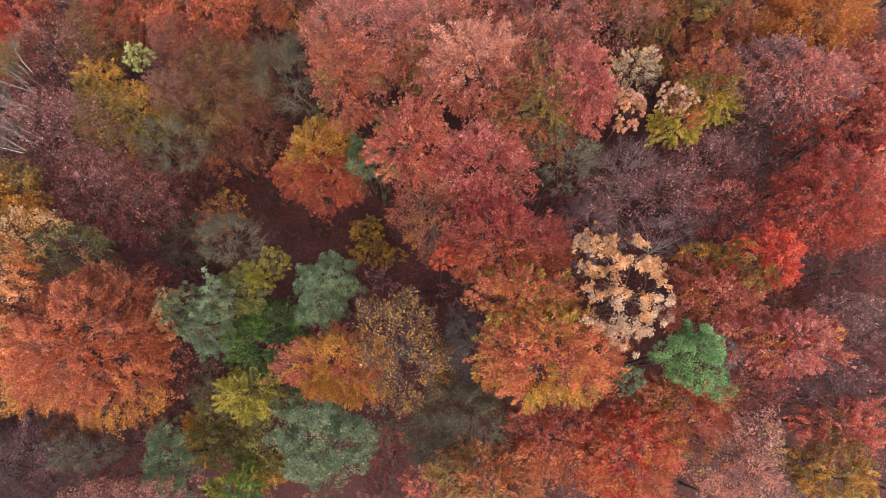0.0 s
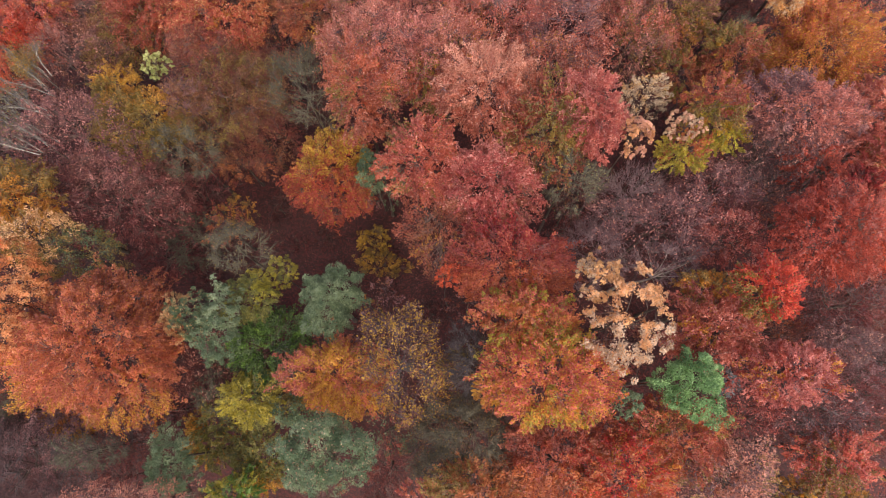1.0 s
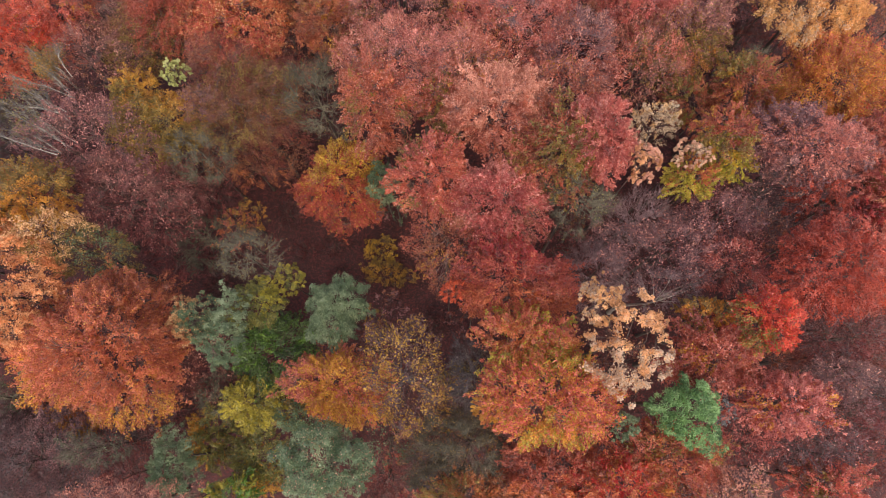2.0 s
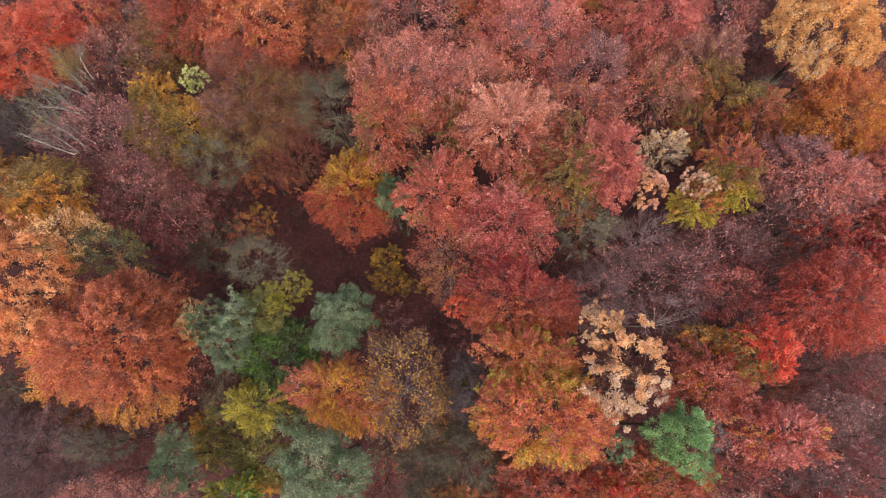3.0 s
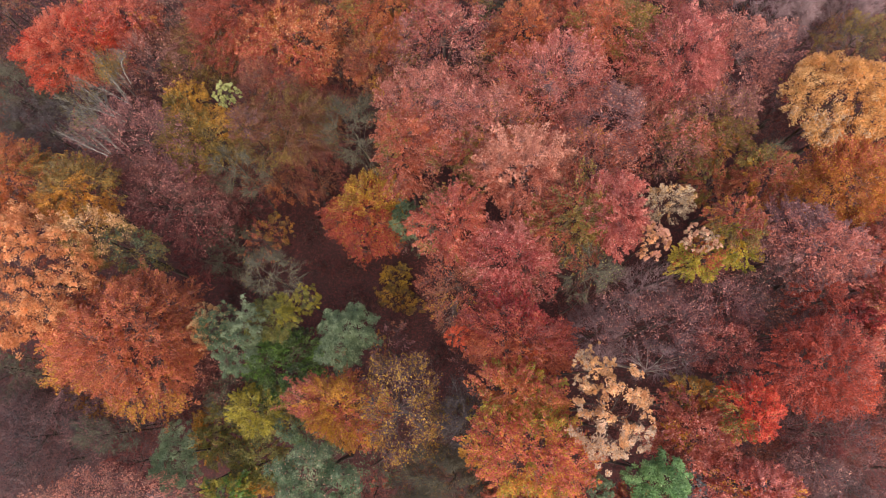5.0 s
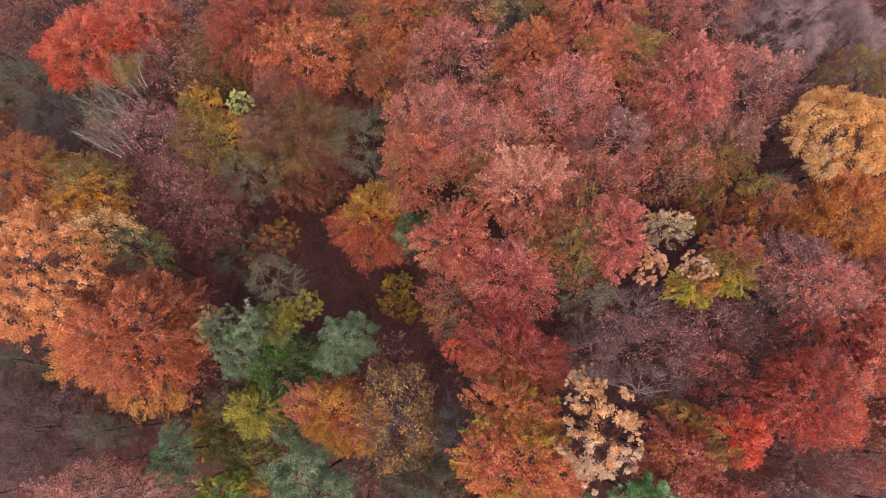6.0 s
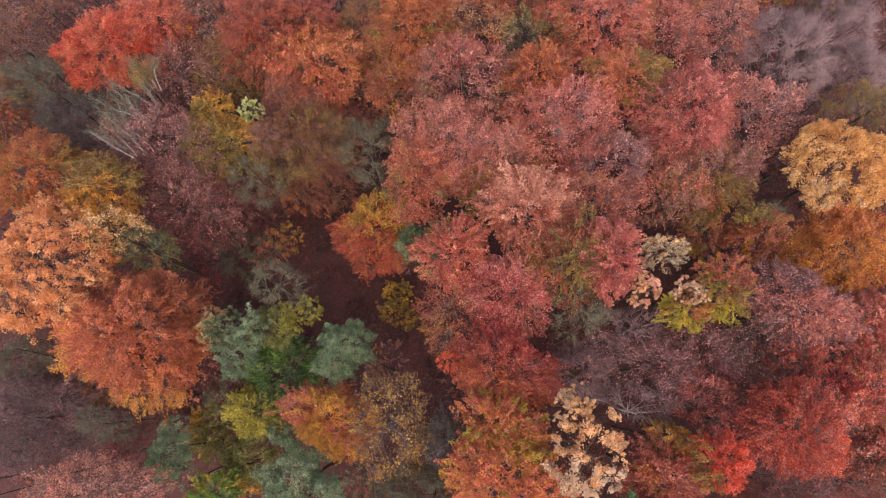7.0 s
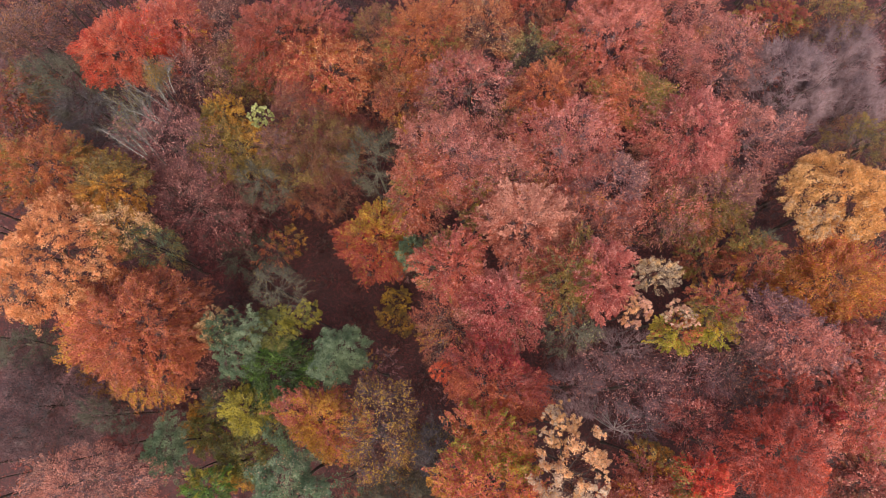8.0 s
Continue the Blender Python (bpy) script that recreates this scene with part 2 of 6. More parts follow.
def tree(kind, x, y, top, rx, ry, leaf, label, turn=0.0, second=None, share=0.0, side=(0, 0, 0), third=None, share3=0.0, side3=(0, 0, 0), gap=0.0, pale=False, grey=False, density=1.0, fleck=None, flecks=0.0):
    """A broadleaf tree: tapered trunk, limbs, twigs and a crown of leaf fronds set on lobes round the limbs."""
    place = int(round(x * 10)) % 9973 + 10007 * (int(round(y * 10)) % 9973)
    rng = np.random.default_rng(place)
    shift = place % 97
    per, each, size, flen, fwid, fthk, pull, sidetw = KINDS[kind]
    r = math.sqrt(rx * ry)
    size *= min(1.0, 0.55 + 0.15 * r)
    per *= max(1.0, 2.3 - 0.5 * r)
    if max(abs(x + 6) / 46, abs(y - 24) / 36) > 1:
        each, size = each // 2, size * 1.35
    if density < 0.4:
        each, size = int(each * 0.6), size * 1.25
    z0 = float(ground_z(x, y))
    hc = min(r * {"oak": 0.9, "bare": 1.5, "sparse": 1.2}.get(kind, 1.05) * (1.8 if r < 2.2 and kind != "shrub" else 1.0), (top - z0) * 0.42)
    cz = top - z0 - hc * 1.03
    word = next((w for w in SPECIES if w in label), "bare" if kind == "bare" else "autumn")
    root = tagged(new(word if word == "sapling" else word + "_tree"), label, "sapling" if word == "sapling" else "tree", "saplings of the undergrowth" if word == "sapling" else "trees of the autumn wood")
    root.matrix_basis = pose(x, y, z0, 0, 0, turn)
    axis = np.array([rx, ry, hc])

    # boughs: directions that the limbs take, the crown's lobes
    nb = int(np.clip(7 + 2.2 * r, 8, 26))
    k = np.arange(nb) + 0.5
    el = np.arcsin(np.clip(1 - 1.15 * k / nb, -0.12, 1))
    az = k * 2.39996 + rng.uniform(0, 6.28) + rng.normal(0, 0.25, nb)
    bdir = np.stack([np.cos(el) * np.cos(az), np.cos(el) * np.sin(az), np.sin(el)], 1)
    blen = rng.uniform(0.84, 1.13, nb) if kind != "oak" else rng.uniform(0.8, 1.12, nb)

    blen = np.where(el > 0.95, 1.0, blen)
    ph = rng.uniform(0, 6.283, 4)

    # fronds
    area = 2 * math.pi * r * r * 1.15
    n = max(18, int(area * per * density))
    k = np.arange(n)
    s = np.clip(-0.24 + 1.24 * (k + rng.uniform(-1.5, 2.5, n)) / n, -0.3, 1)
    a = k * 2.39996 + rng.normal(0, 0.45, n) + ph[0]
    c = np.sqrt(1 - s * s)
    d = np.stack([c * np.cos(a), c * np.sin(a), s], 1)
    near = np.argmax(d @ bdir.T, 1)
    d = unit(d + pull * (bdir[near] - d) * rng.uniform(0.3, 1.6, (n, 1)))
    close = d @ bdir.T
    weight = np.exp(16 * (close - 1))
    swell = (weight @ blen) / weight.sum(1) * (0.93 + 0.12 * np.exp((close.max(1) - 1) / 0.045))
    depth = np.where(rng.random(n) < 0.72, rng.uniform(0.88, 1.03, n), rng.uniform(0.55, 0.88, n)) * swell
    depth = np.where(rng.random(n) < 0.07, depth * rng.uniform(1.05, 1.2, n), depth)
    around = np.arctan2(d[:, 1], d[:, 0])
    lobe = 1 + np.sqrt(1 - d[:, 2] ** 2) * (0.06 * np.sin(2 * around + ph[0]) + 0.06 * np.sin(3 * around + ph[1]) + 0.06 * np.sin(5 * around + ph[2]) + 0.05 * np.sin(8 * around + ph[3]))
    if kind == "soft":
        lobe = 1 + 1.7 * (lobe - 1)
    if kind == "oak" and gap == 0:
        lobe = 1 + 0.4 * (lobe - 1)
        depth = np.minimum(depth, 1.08)
    tip = d * axis * (depth * lobe)[:, None] + [0, 0, cz]
    if gap > 0:
        low = np.argsort(np.sin(tip[:, 0] * 3.1 + shift) + np.sin(tip[:, 1] * 2.8 + 2 * shift) + np.sin(tip[:, 2] * 2.5) + rng.normal(0, 0.5, n))
        keep = np.sort(low[int(gap * n):])
        d, near, depth, swell, tip, n = d[keep], near[keep], depth[keep], swell[keep], tip[keep], len(keep)
    up = {"bare": 0.9, "sparse": 0.45, "beech": 0.22}.get(kind, 0.28)
    out = unit(d * [1, 1, 0.35] + np.outer(1.0 - 0.75 * np.clip(d[:, 2], 0, 1), [0, 0, up]) + rng.normal(0, 1, (n, 3)) * [0.26, 0.26, 0.14])
    scale = np.clip(r / 4.0, 0.3, 1.0) * rng.uniform(0.75, 1.25, n)
    fl = flen * scale

    # trunk
    fork = max(cz - hc * 0.55, (top - z0) * 0.25)
    bow = rng.normal(0, 0.25, 2)
    zs = np.linspace(-0.15, cz + hc * 0.35, 9)
    tr = (0.06 + 0.026 * r + 0.003 * top) * min(1.0, 0.3 + 0.25 * r)
    path = np.stack([bow[0] * np.sin(zs / 6), bow[1] * np.sin(zs / 5 + 1) - bow[1] * math.sin(1), zs], 1)
    rad = tr * np.linspace(1, 0.3, 9) * np.where(zs < 0.1, 1.5, 1)
    v, f = tube(path, rad, 9)
    bark = PALE_BARK if pale else BARK
    part("trunk", mesh_from("trunk", v, f, [bark], smooth=True), root)

    # limbs
    order = np.argsort(-blen)[: (10 if kind == "bare" else 4 if density < 0.4 else 6)]
    starts = {}
    for j in order:
        h = rng.uniform(min(fork, cz), cz + hc * 0.2)
        p0 = np.array([np.interp(h, zs, path[:, 0]), np.interp(h, zs, path[:, 1]), h])
        p3 = bdir[j] * axis * (0.92 if kind == "bare" else 0.72 if kind == "sparse" else 0.58) * blen[j] + [0, 0, cz]
        if p3[2] < h:
            p0[2] = h = max(p3[2] - 0.4, 0.3 * p3[2])
        t = np.linspace(0, 1, 5)[:, None]
        mid = (p0 + p3) / 2 + rng.normal(0, 0.17 * r, 3) + [0, 0, -0.1 * r]
        lp = (1 - t) ** 2 * p0 + 2 * t * (1 - t) * mid + t * t * p3
        v, f = tube(lp, tr * np.linspace(0.42, 0.1, 5) * (0.5 if kind == "bare" else 0.8), 5)
        part("limb", mesh_from("limb", v, f, [bark], smooth=True), root)
        starts[int(j)] = lp
    all_lp = np.concatenate([lp[2:] for lp in starts.values()] + [path[5:]], 0)

    # twigs: one to each frond from the nearest limb, with side twigs
    thick = 0.7
    seeds = rng.choice(n, max(4, n // 7), replace=False)
    node_at = [0, 0, cz] + (tip[seeds] - [0, 0, cz]) * rng.uniform(0.6, 0.85, (len(seeds), 1)) + rng.normal(0, 0.06 * r, (len(seeds), 3)) - [0, 0, 0.12 * r]
    dist = np.linalg.norm(node_at[:, None] - all_lp[None], axis=2) + 2.0 * np.maximum(all_lp[None, :, 2] - node_at[:, None, 2], 0)
    stem = all_lp[np.argmin(dist, 1)]
    dist = np.linalg.norm(tip[:, None] - node_at[None], axis=2) + 1.2 * np.maximum(node_at[None, :, 2] - tip[:, None, 2], 0)
    base = node_at[np.argmin(dist, 1)]
    reach = node_at + 0.25 * (node_at - stem)
    tw = [(stem, reach, np.full(len(seeds), thick * (0.03 + 0.007 * r))), (base, tip, np.full(n, thick * (0.02 + 0.003 * r)))]
    for q in range(sidetw if density > 0.4 else 1):
        u = rng.uniform(0.35, 1.0, (n, 1))
        b0 = base + (tip - base) * u
        L = fl[:, None] * rng.uniform(0.35, 0.8, (n, 1))
        tw.append((b0, b0 + L * unit(out + rng.normal(0, 0.55, (n, 3))), np.full(n, 0.018 if kind == "bare" else 0.012)))
    P, Q, RR = (np.concatenate(z, 0) for z in zip(*tw))
    v, f = spikes(P, Q, RR)
    twig = {"BLUE": DARK_TWIG, "DGREY": DARK_TWIG, "GREYG": GREY_TWIG, "OLIVE": GREY_TWIG, "PALEOL": GREY_TWIG, "MAUVE": MAUVE_TWIG, "PINK": MAUVE_TWIG, "DMAUVE": DARK_TWIG, "PALEP": MAUVE_TWIG}.get(leaf, TWIG)
    if pale:
        twig = PALE_TWIG
    if grey:
        twig = GREY_TWIG
    fine = FINE_TWIG if kind in ("beech", "sparse") and leaf in ROSY and density > 0.4 else twig
    if kind == "bare" and leaf == "MAUVE":
        fine = PALE_MAUVE_TWIG
    young = np.tile(np.arange(len(P)) >= len(seeds) + n, 3).astype(int)
    part("branchwork", mesh_from("branchwork", v, f, [twig, fine], young), root)["kind"] = "stuff"

    # which leaves take the second and third colour
    rel = (tip - [0, 0, cz]) / axis
    turned = math.radians(turn)
    ct, st = math.cos(turned), math.sin(turned)

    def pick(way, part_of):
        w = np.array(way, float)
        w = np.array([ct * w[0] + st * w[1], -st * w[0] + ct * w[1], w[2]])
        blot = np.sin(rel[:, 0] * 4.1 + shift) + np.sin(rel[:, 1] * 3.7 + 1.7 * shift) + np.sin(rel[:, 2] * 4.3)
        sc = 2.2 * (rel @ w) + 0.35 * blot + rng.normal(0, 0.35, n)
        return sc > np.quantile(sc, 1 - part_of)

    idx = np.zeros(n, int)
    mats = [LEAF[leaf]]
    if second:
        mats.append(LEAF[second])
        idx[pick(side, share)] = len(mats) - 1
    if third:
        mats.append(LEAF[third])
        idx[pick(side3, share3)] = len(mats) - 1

    # leaves
    m = each
    N = n * m
    o = np.repeat(out, m, 0)
    horiz = unit(np.cross(o, np.array([0, 0, 1.0])) + 1e-6)
    nrm = np.cross(horiz, o)
    u = rng.uniform(0, 1, (N, 1)) ** 0.8
    L = np.repeat(fl, m)[:, None]
    W = fwid * np.repeat(scale, m)[:, None] * (1.05 - 0.75 * u ** 2)
    pos = np.repeat(tip, m, 0) + o * L * (u - 0.55) + horiz * rng.normal(0, 0.62, (N, 1)) * W + nrm * rng.normal(0, 1, (N, 1)) * fthk * np.repeat(scale, m)[:, None]
    pos[:, 2] -= 0.12 * L[:, 0] * u[:, 0] ** 2
    la = unit(o * 0.9 + rng.normal(0, 0.6, (N, 3)))
    ln = unit(nrm * np.sign(nrm[:, 2:3] + 1e-6) + rng.normal(0, 0.45, (N, 3)))
    lb = unit(np.cross(ln, la))
    wide = LEAF_WIDTH.get(kind, 0.3)
    inner = np.repeat(depth / swell < 0.88, m)[:, None] & (kind in ("beech", "soft"))
    ls = size * rng.uniform(0.65, 1.3, (N, 1)) * np.where(inner, 1.5, 1.0)
    own = np.repeat(idx, m)
    own = np.where(rng.random(N) < 0.22, rng.permutation(own), own)
    if fleck:
        mats.append(LEAF[fleck])
        own = np.where(rng.random(N) < flecks, len(mats) - 1, own)
        if kind == "sparse":
            ls = ls * np.where(own == len(mats) - 1, 1.35, 1.0)[:, None]
    v = np.stack([pos - la * ls * 0.5 - lb * ls * wide, pos - la * ls * 0.5 + lb * ls * wide, pos + la * ls * 0.6], 1).reshape(-1, 3)
    f = np.arange(N * 3).reshape(N, 3)
    me = mesh_from("crown", v, f, mats, own)
    ripe = me.attributes.new("ripeness", "FLOAT", "FACE")
    ripe.data.foreach_set("value", np.repeat(rng.random(n), m).astype(np.float32))
    part("crown", me, root)
    return root


def leaning_tree(x, y, top, reach, way, label, tuft, tufts):
    """A nearly bare tree that leans out: long pale stems fanned to one side, with fine twigs sweeping forward and leaf tufts at the ends."""
    rng = np.random.default_rng(int(abs(x * 131 + y * 17)))
    z0 = float(ground_z(x, y))
    root = tagged(new("leaning_tree"), label, "tree", "trees of the autumn wood")
    root.matrix_basis = pose(x, y, z0)
    h = top - z0
    ahead = np.array([math.cos(way), math.sin(way), 0])
    t = np.linspace(0, 1, 8)[:, None]
    path = np.array([[0, 0, -0.15]]) + t * [0, 0, h - 2.0] + t ** 3 * ahead * 1.2
    v, f = tube(path, 0.15 * np.linspace(1, 0.3, 8), 8)
    part("trunk", mesh_from("trunk", v, f, [BARK], smooth=True), root)
    P, Q, R, ends = [], [], [], []
    for i in range(7):
        a = way + rng.uniform(-0.32, 0.32)
        d = np.array([math.cos(a), math.sin(a), 0])
        long = reach * rng.uniform(0.45, 0.85)
        t = np.linspace(0, 1, 9)[:, None]
        start = path[-1] - [0, 0, rng.uniform(0, 1.5)] + unit(np.cross(d, [0, 0, 1.0])) * rng.uniform(-1.3, 1.3) + d * rng.uniform(-0.8, 1.2)
        stem = start + t * d * long + np.sin(t * 1.6) * [0, 0, rng.uniform(0.5, 1.6)] + t * t * unit(np.cross(d, [0, 0, 1.0])) * rng.normal(0, 0.5) + np.cumsum(rng.normal(0, 0.09, (9, 3)), 0) * t
        v, f = tube(stem, np.linspace(0.042, 0.012, 9), 5)
        part("limb", mesh_from("limb", v, f, [PALE_TWIG if i % 3 else PALE_BARK], smooth=True), root)
        ends.append(stem[-1])
        u = rng.uniform(0.2, 1.0, 44)
        p = np.stack([np.interp(u, t[:, 0], stem[:, c]) for c in range(3)], 1)
        q = p + unit(d + rng.normal(0, 0.34, (44, 3))) * rng.uniform(0.6, 1.6, (44, 1))
        w = rng.uniform(0.3, 1.0, (132, 1))
        p2 = np.repeat(p, 3, 0) + (np.repeat(q - p, 3, 0)) * w
        q2 = p2 + unit(d + rng.normal(0, 0.5, (132, 3))) * rng.uniform(0.3, 0.8, (132, 1))
        P += [p, p2]
        Q += [q, q2]
        R += [np.full(44, 0.014), np.full(132, 0.011)]
    v, f = spikes(np.concatenate(P), np.concatenate(Q), np.concatenate(R))
    part("branchwork", mesh_from("branchwork", v, f, [PALE_TWIG]), root)["kind"] = "stuff"
    n = int(tufts * 260)
    at = np.concatenate([q for q in Q], 0)
    mean = np.array(ends)[rng.integers(0, len(ends), n)] * 0.6 + at[rng.integers(0, len(at), n)] * 0.4
    pos = mean + rng.normal(0, 0.35, (n, 3))
    la, ln = unit(rng.normal(0, 1, (n, 3)) * [1, 1, 0.4]), unit(rng.normal(0, 0.4, (n, 3)) + [0, 0, 1])
    lb = unit(np.cross(ln, la))
    s = rng.uniform(0.08, 0.17, (n, 1))
    v = np.stack([pos - la * s * 0.5 - lb * s * 0.4, pos - la * s * 0.5 + lb * s * 0.4, pos + la * s * 0.6], 1).reshape(-1, 3)
    part("crown", mesh_from("crown", v, np.arange(3 * n).reshape(n, 3), [LEAF[tuft], LEAF["PALEOL"]], rng.integers(0, 2, n)), root)
    return root


tree("beech", -30.3, 3.8, 23.5, 7.8, 6.0, "SALMON", "broad salmon-orange beech with golden lower fringe", turn=9, second="RUST", share=0.40, side=(0, 1, 0), third="GOLD", share3=0.10, side3=(0, -1, 0), fleck="ORANGE", flecks=0.28, density=1.20)
tree("oak", -39.9, 7.0, 25.5, 5.8, 6.3, "OAKG", "golden orange oak with clumped dense leaves", turn=21, second="CREAM", share=0.30, gap=0.25, density=1.20)
tree("beech", -47.1, 15.6, 22.5, 7.1, 4.2, "ORANGE", "orange beech turning olive, dense autumn leaf", turn=21, second="OLIVE", share=0.35, third="GOLD", share3=0.07)
tree("beech", -38.6, 16.0, 22.5, 3.9, 3.5, "GOLD", "small golden beech beside the oak", turn=21, second="OLIVE", share=0.50, side=(0, 0.3, 0))
tree("sparse", -35.5, 12.6, 23.5, 3.2, 2.7, "CREAM", "pale cream oak with thinning leaves", turn=21, second="OLIVE", share=0.40)
tree("oak", -26.4, 28.1, 23.8, 1.3, 1.2, "LIME", "small pale lime-yellow birch top in full leaf", density=1.30)
tree("beech", -33.1, 28.8, 17.8, 2.6, 2.1, "OLIVE", "yellow maple top among olive neighbours", second="GOLD", share=0.45, side=(0, 0.8, 0.6), turn=9)
tree("beech", -30.6, 25.9, 18.0, 4.8, 3.6, "OLIVE", "olive-yellow maple with thinning leaves", second="GOLD", share=0.35, side=(0, 1, 0))
tree("sparse", -38.4, 31.6, 19.0, 5.5, 4.5, "DUSK", "mauve grey beech, nearly bare, twiggy crown", second="BROWN", share=0.30, fleck="PALEP", flecks=0.09, density=0.80)
tree("sparse", -36.3, 23.7, 21.0, 6.7, 4.3, "DUSK", "dusky rose-brown beech with sparse leaves", second="MAUVE", share=0.40, fleck="PALEP", flecks=0.09)
tree("sparse", -31.7, 18.5, 18.0, 6.0, 4.7, "DUSK", "dusky rust beech with thin crown in the shade", second="MAROON", share=0.50, fleck="PALEP", flecks=0.09, density=0.80)
tree("bare", -26.4, 23.5, 18.0, 3.5, 2.9, "OLIVE", "bare grey tree with fine olive twigs", turn=9, density=0.80)
tree("bare", -27.2, 16.1, 10.0, 3.7, 3.1, "GREYG", "bare ash tree with grey lichened branches", turn=21, density=0.80)
tree("bare", -18.7, 12.9, 21.5, 3.0, 2.5, "OLIVE", "bare grey-green tree with spreading branches", density=0.80)
tree("shrub", -23.1, 19.2, 8.0, 2.4, 2.0, "GOLD", "low golden understorey sapling", turn=9, second="OLIVE", share=0.50)
tree("sparse", -33.7, 12.2, 20.0, 4.4, 2.4, "OLIVE", "olive tree with thin grey-green leaves", second="GREYG", share=0.40)
tree("shrub", -22.9, 24.8, 10.0, 3.9, 2.6, "MAROON", "low rust-orange understorey tree", second="ORANGE", share=0.30, side=(0, -1, 0))
tree("sparse", -22.4, 29.0, 19.5, 4.8, 4.8, "BROWN", "olive-brown oak with thinning leaves", second="OLIVE", share=0.45)
tree("sparse", -24.7, 31.4, 20.5, 3.8, 3.8, "BROWN", "brown beech with thin crown", second="MAROON", share=0.50)
tree("beech", -46.9, 32.0, 20.0, 6.3, 4.2, "SALMON", "scarlet and salmon maple in full autumn leaf", turn=21, second="SCARLET", share=0.50, side=(0, 0, 0))
tree("beech", -42.3, 36.6, 20.0, 4.2, 3.5, "SALMON", "salmon-red beech beside the scarlet maple", turn=21, second="ROSE", share=0.40, third="GOLD", share3=0.07, fleck="PALEP", flecks=0.10)
tree("beech", -57.1, 22.8, 17.0, 3.9, 4.3, "RUST", "rust-red beech with thinning crown", turn=21, second="MAUVE", share=0.40, third="OLIVE", share3=0.14)
tree("bare", -52.7, 26.1, 19.0, 5.6, 4.2, "GREYG", "dark grey nearly bare tree with olive twigs", turn=21, density=0.80)
tree("bare", -48.9, 23.4, 17.0, 5.3, 4.3, "BLUE", "dark bluish-grey bare tree", turn=21, density=0.80)
leaning_tree(-36.5, 27.0, 22.5, 4.1, 2.49, "pale olive willow leaning outward over the gap", "YELLOW", 11)
leaning_tree(-35.8, 24.4, 22.0, 6.7, 2.76, "whitish bare birch with long slanting branches", "PALEOL", 2)
leaning_tree(-35.4, 20.8, 21.5, 6.5, 2.73, "pale grey bare ash with long slanting branches", "PALEOL", 2)
tree("sparse", -38.5, 38.7, 19.0, 3.9, 4.6, "DUSK", "dark mauve beech, almost leafless", turn=21, second="MAROON", share=0.50, fleck="PALEP", flecks=0.09)
tree("beech", -29.6, 39.5, 21.5, 6.9, 4.8, "RUST", "brick-red beech in dense leaf", turn=21, second="ROSE", share=0.30, side=(0, 1, 0), third="BROWN", share3=0.16)
tree("beech", -24.7, 37.1, 20.5, 5.5, 5.2, "ORANGE", "orange beech with salmon outer sprays", turn=21, second="SALMON", share=0.40, side=(0, -1, 0), third="GOLD", share3=0.07, fleck="CREAM", flecks=0.16)
tree("sparse", -34.0, 35.1, 18.0, 4.6, 4.2, "BROWN", "brown oak with olive lower leaves", turn=21, second="OLIVE", share=0.50)
tree("sparse", -60.4, 30.3, 17.0, 4.8, 4.4, "BROWN", "grey-brown beech with thin crown", turn=21, second="MAUVE", share=0.50)
tree("sparse", -20.6, 43.3, 19.0, 3.5, 5.4, "BROWN", "brown-olive oak with thin narrow crown", turn=21, second="OLIVE", share=0.40)
tree("bare", -14.7, 29.9, 20.0, 3.8, 4.3, "OLIVE", "bare grey-green tree with fine upright twigs", density=0.60, turn=9)
tree("sparse", -20.4, 30.7, 16.0, 4.0, 5.4, "MAROON", "russet tree with thinning leaves in the shade", second="BROWN", share=0.50)
tree("sparse", -23.2, 32.0, 17.0, 4.6, 5.0, "BROWN", "brown-olive hornbeam with thin leaves", turn=21, second="OLIVE", share=0.50)
tree("sparse", -35.5, 21.2, 15.0, 3.5, 2.9, "DUSK", "dusky mauve beech with thin crown", second="MAUVE", density=0.80, share=0.40, turn=9)
tree("sparse", -41.9, 20.3, 15.0, 4.1, 2.9, "DUSK", "dusky rust beech with thin crown", second="RUST", density=0.80, share=0.40, turn=9)
# these two have the gap's shade put into their second leaf colour
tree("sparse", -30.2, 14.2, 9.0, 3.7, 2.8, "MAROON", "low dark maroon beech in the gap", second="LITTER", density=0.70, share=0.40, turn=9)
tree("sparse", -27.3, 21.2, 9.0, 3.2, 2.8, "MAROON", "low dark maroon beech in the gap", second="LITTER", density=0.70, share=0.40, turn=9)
tree("sparse", -19.1, 37.3, 15.0, 3.0, 3.6, "BROWN", "brown beech in the shade, thinly leaved", second="MAROON", density=0.90, share=0.40, turn=9)
tree("sparse", -29.9, 20.6, 14.0, 3.5, 3.2, "DUSK", "dusky maroon beech with thin crown", second="MAROON", density=0.90, share=0.40, turn=9)
tree("sparse", -21.6, 31.1, 15.0, 3.6, 4.2, "BROWN", "olive-brown hornbeam with thinning leaves", second="OLIVG", density=0.90, share=0.40, turn=9)
tree("sparse", -20.1, 26.7, 12.0, 3.8, 3.6, "MAROON", "low maroon beech in the shade of the gap", second="BROWN", density=0.80, share=0.40, turn=9)
tree("sparse", -25.9, 25.7, 13.0, 3.6, 3.3, "BROWN", "low brown hornbeam in the shade of the gap", second="MAROON", density=0.80, share=0.40, turn=9)
tree("beech", -8.4, 27.2, 24.5, 3.1, 4.8, "RUST", "tall salmon-red beech with narrow crown", second="SALMON", share=0.40, side=(0, 1, 0), third="OLIVE", share3=0.14, fleck="PALEP", flecks=0.10, turn=9)
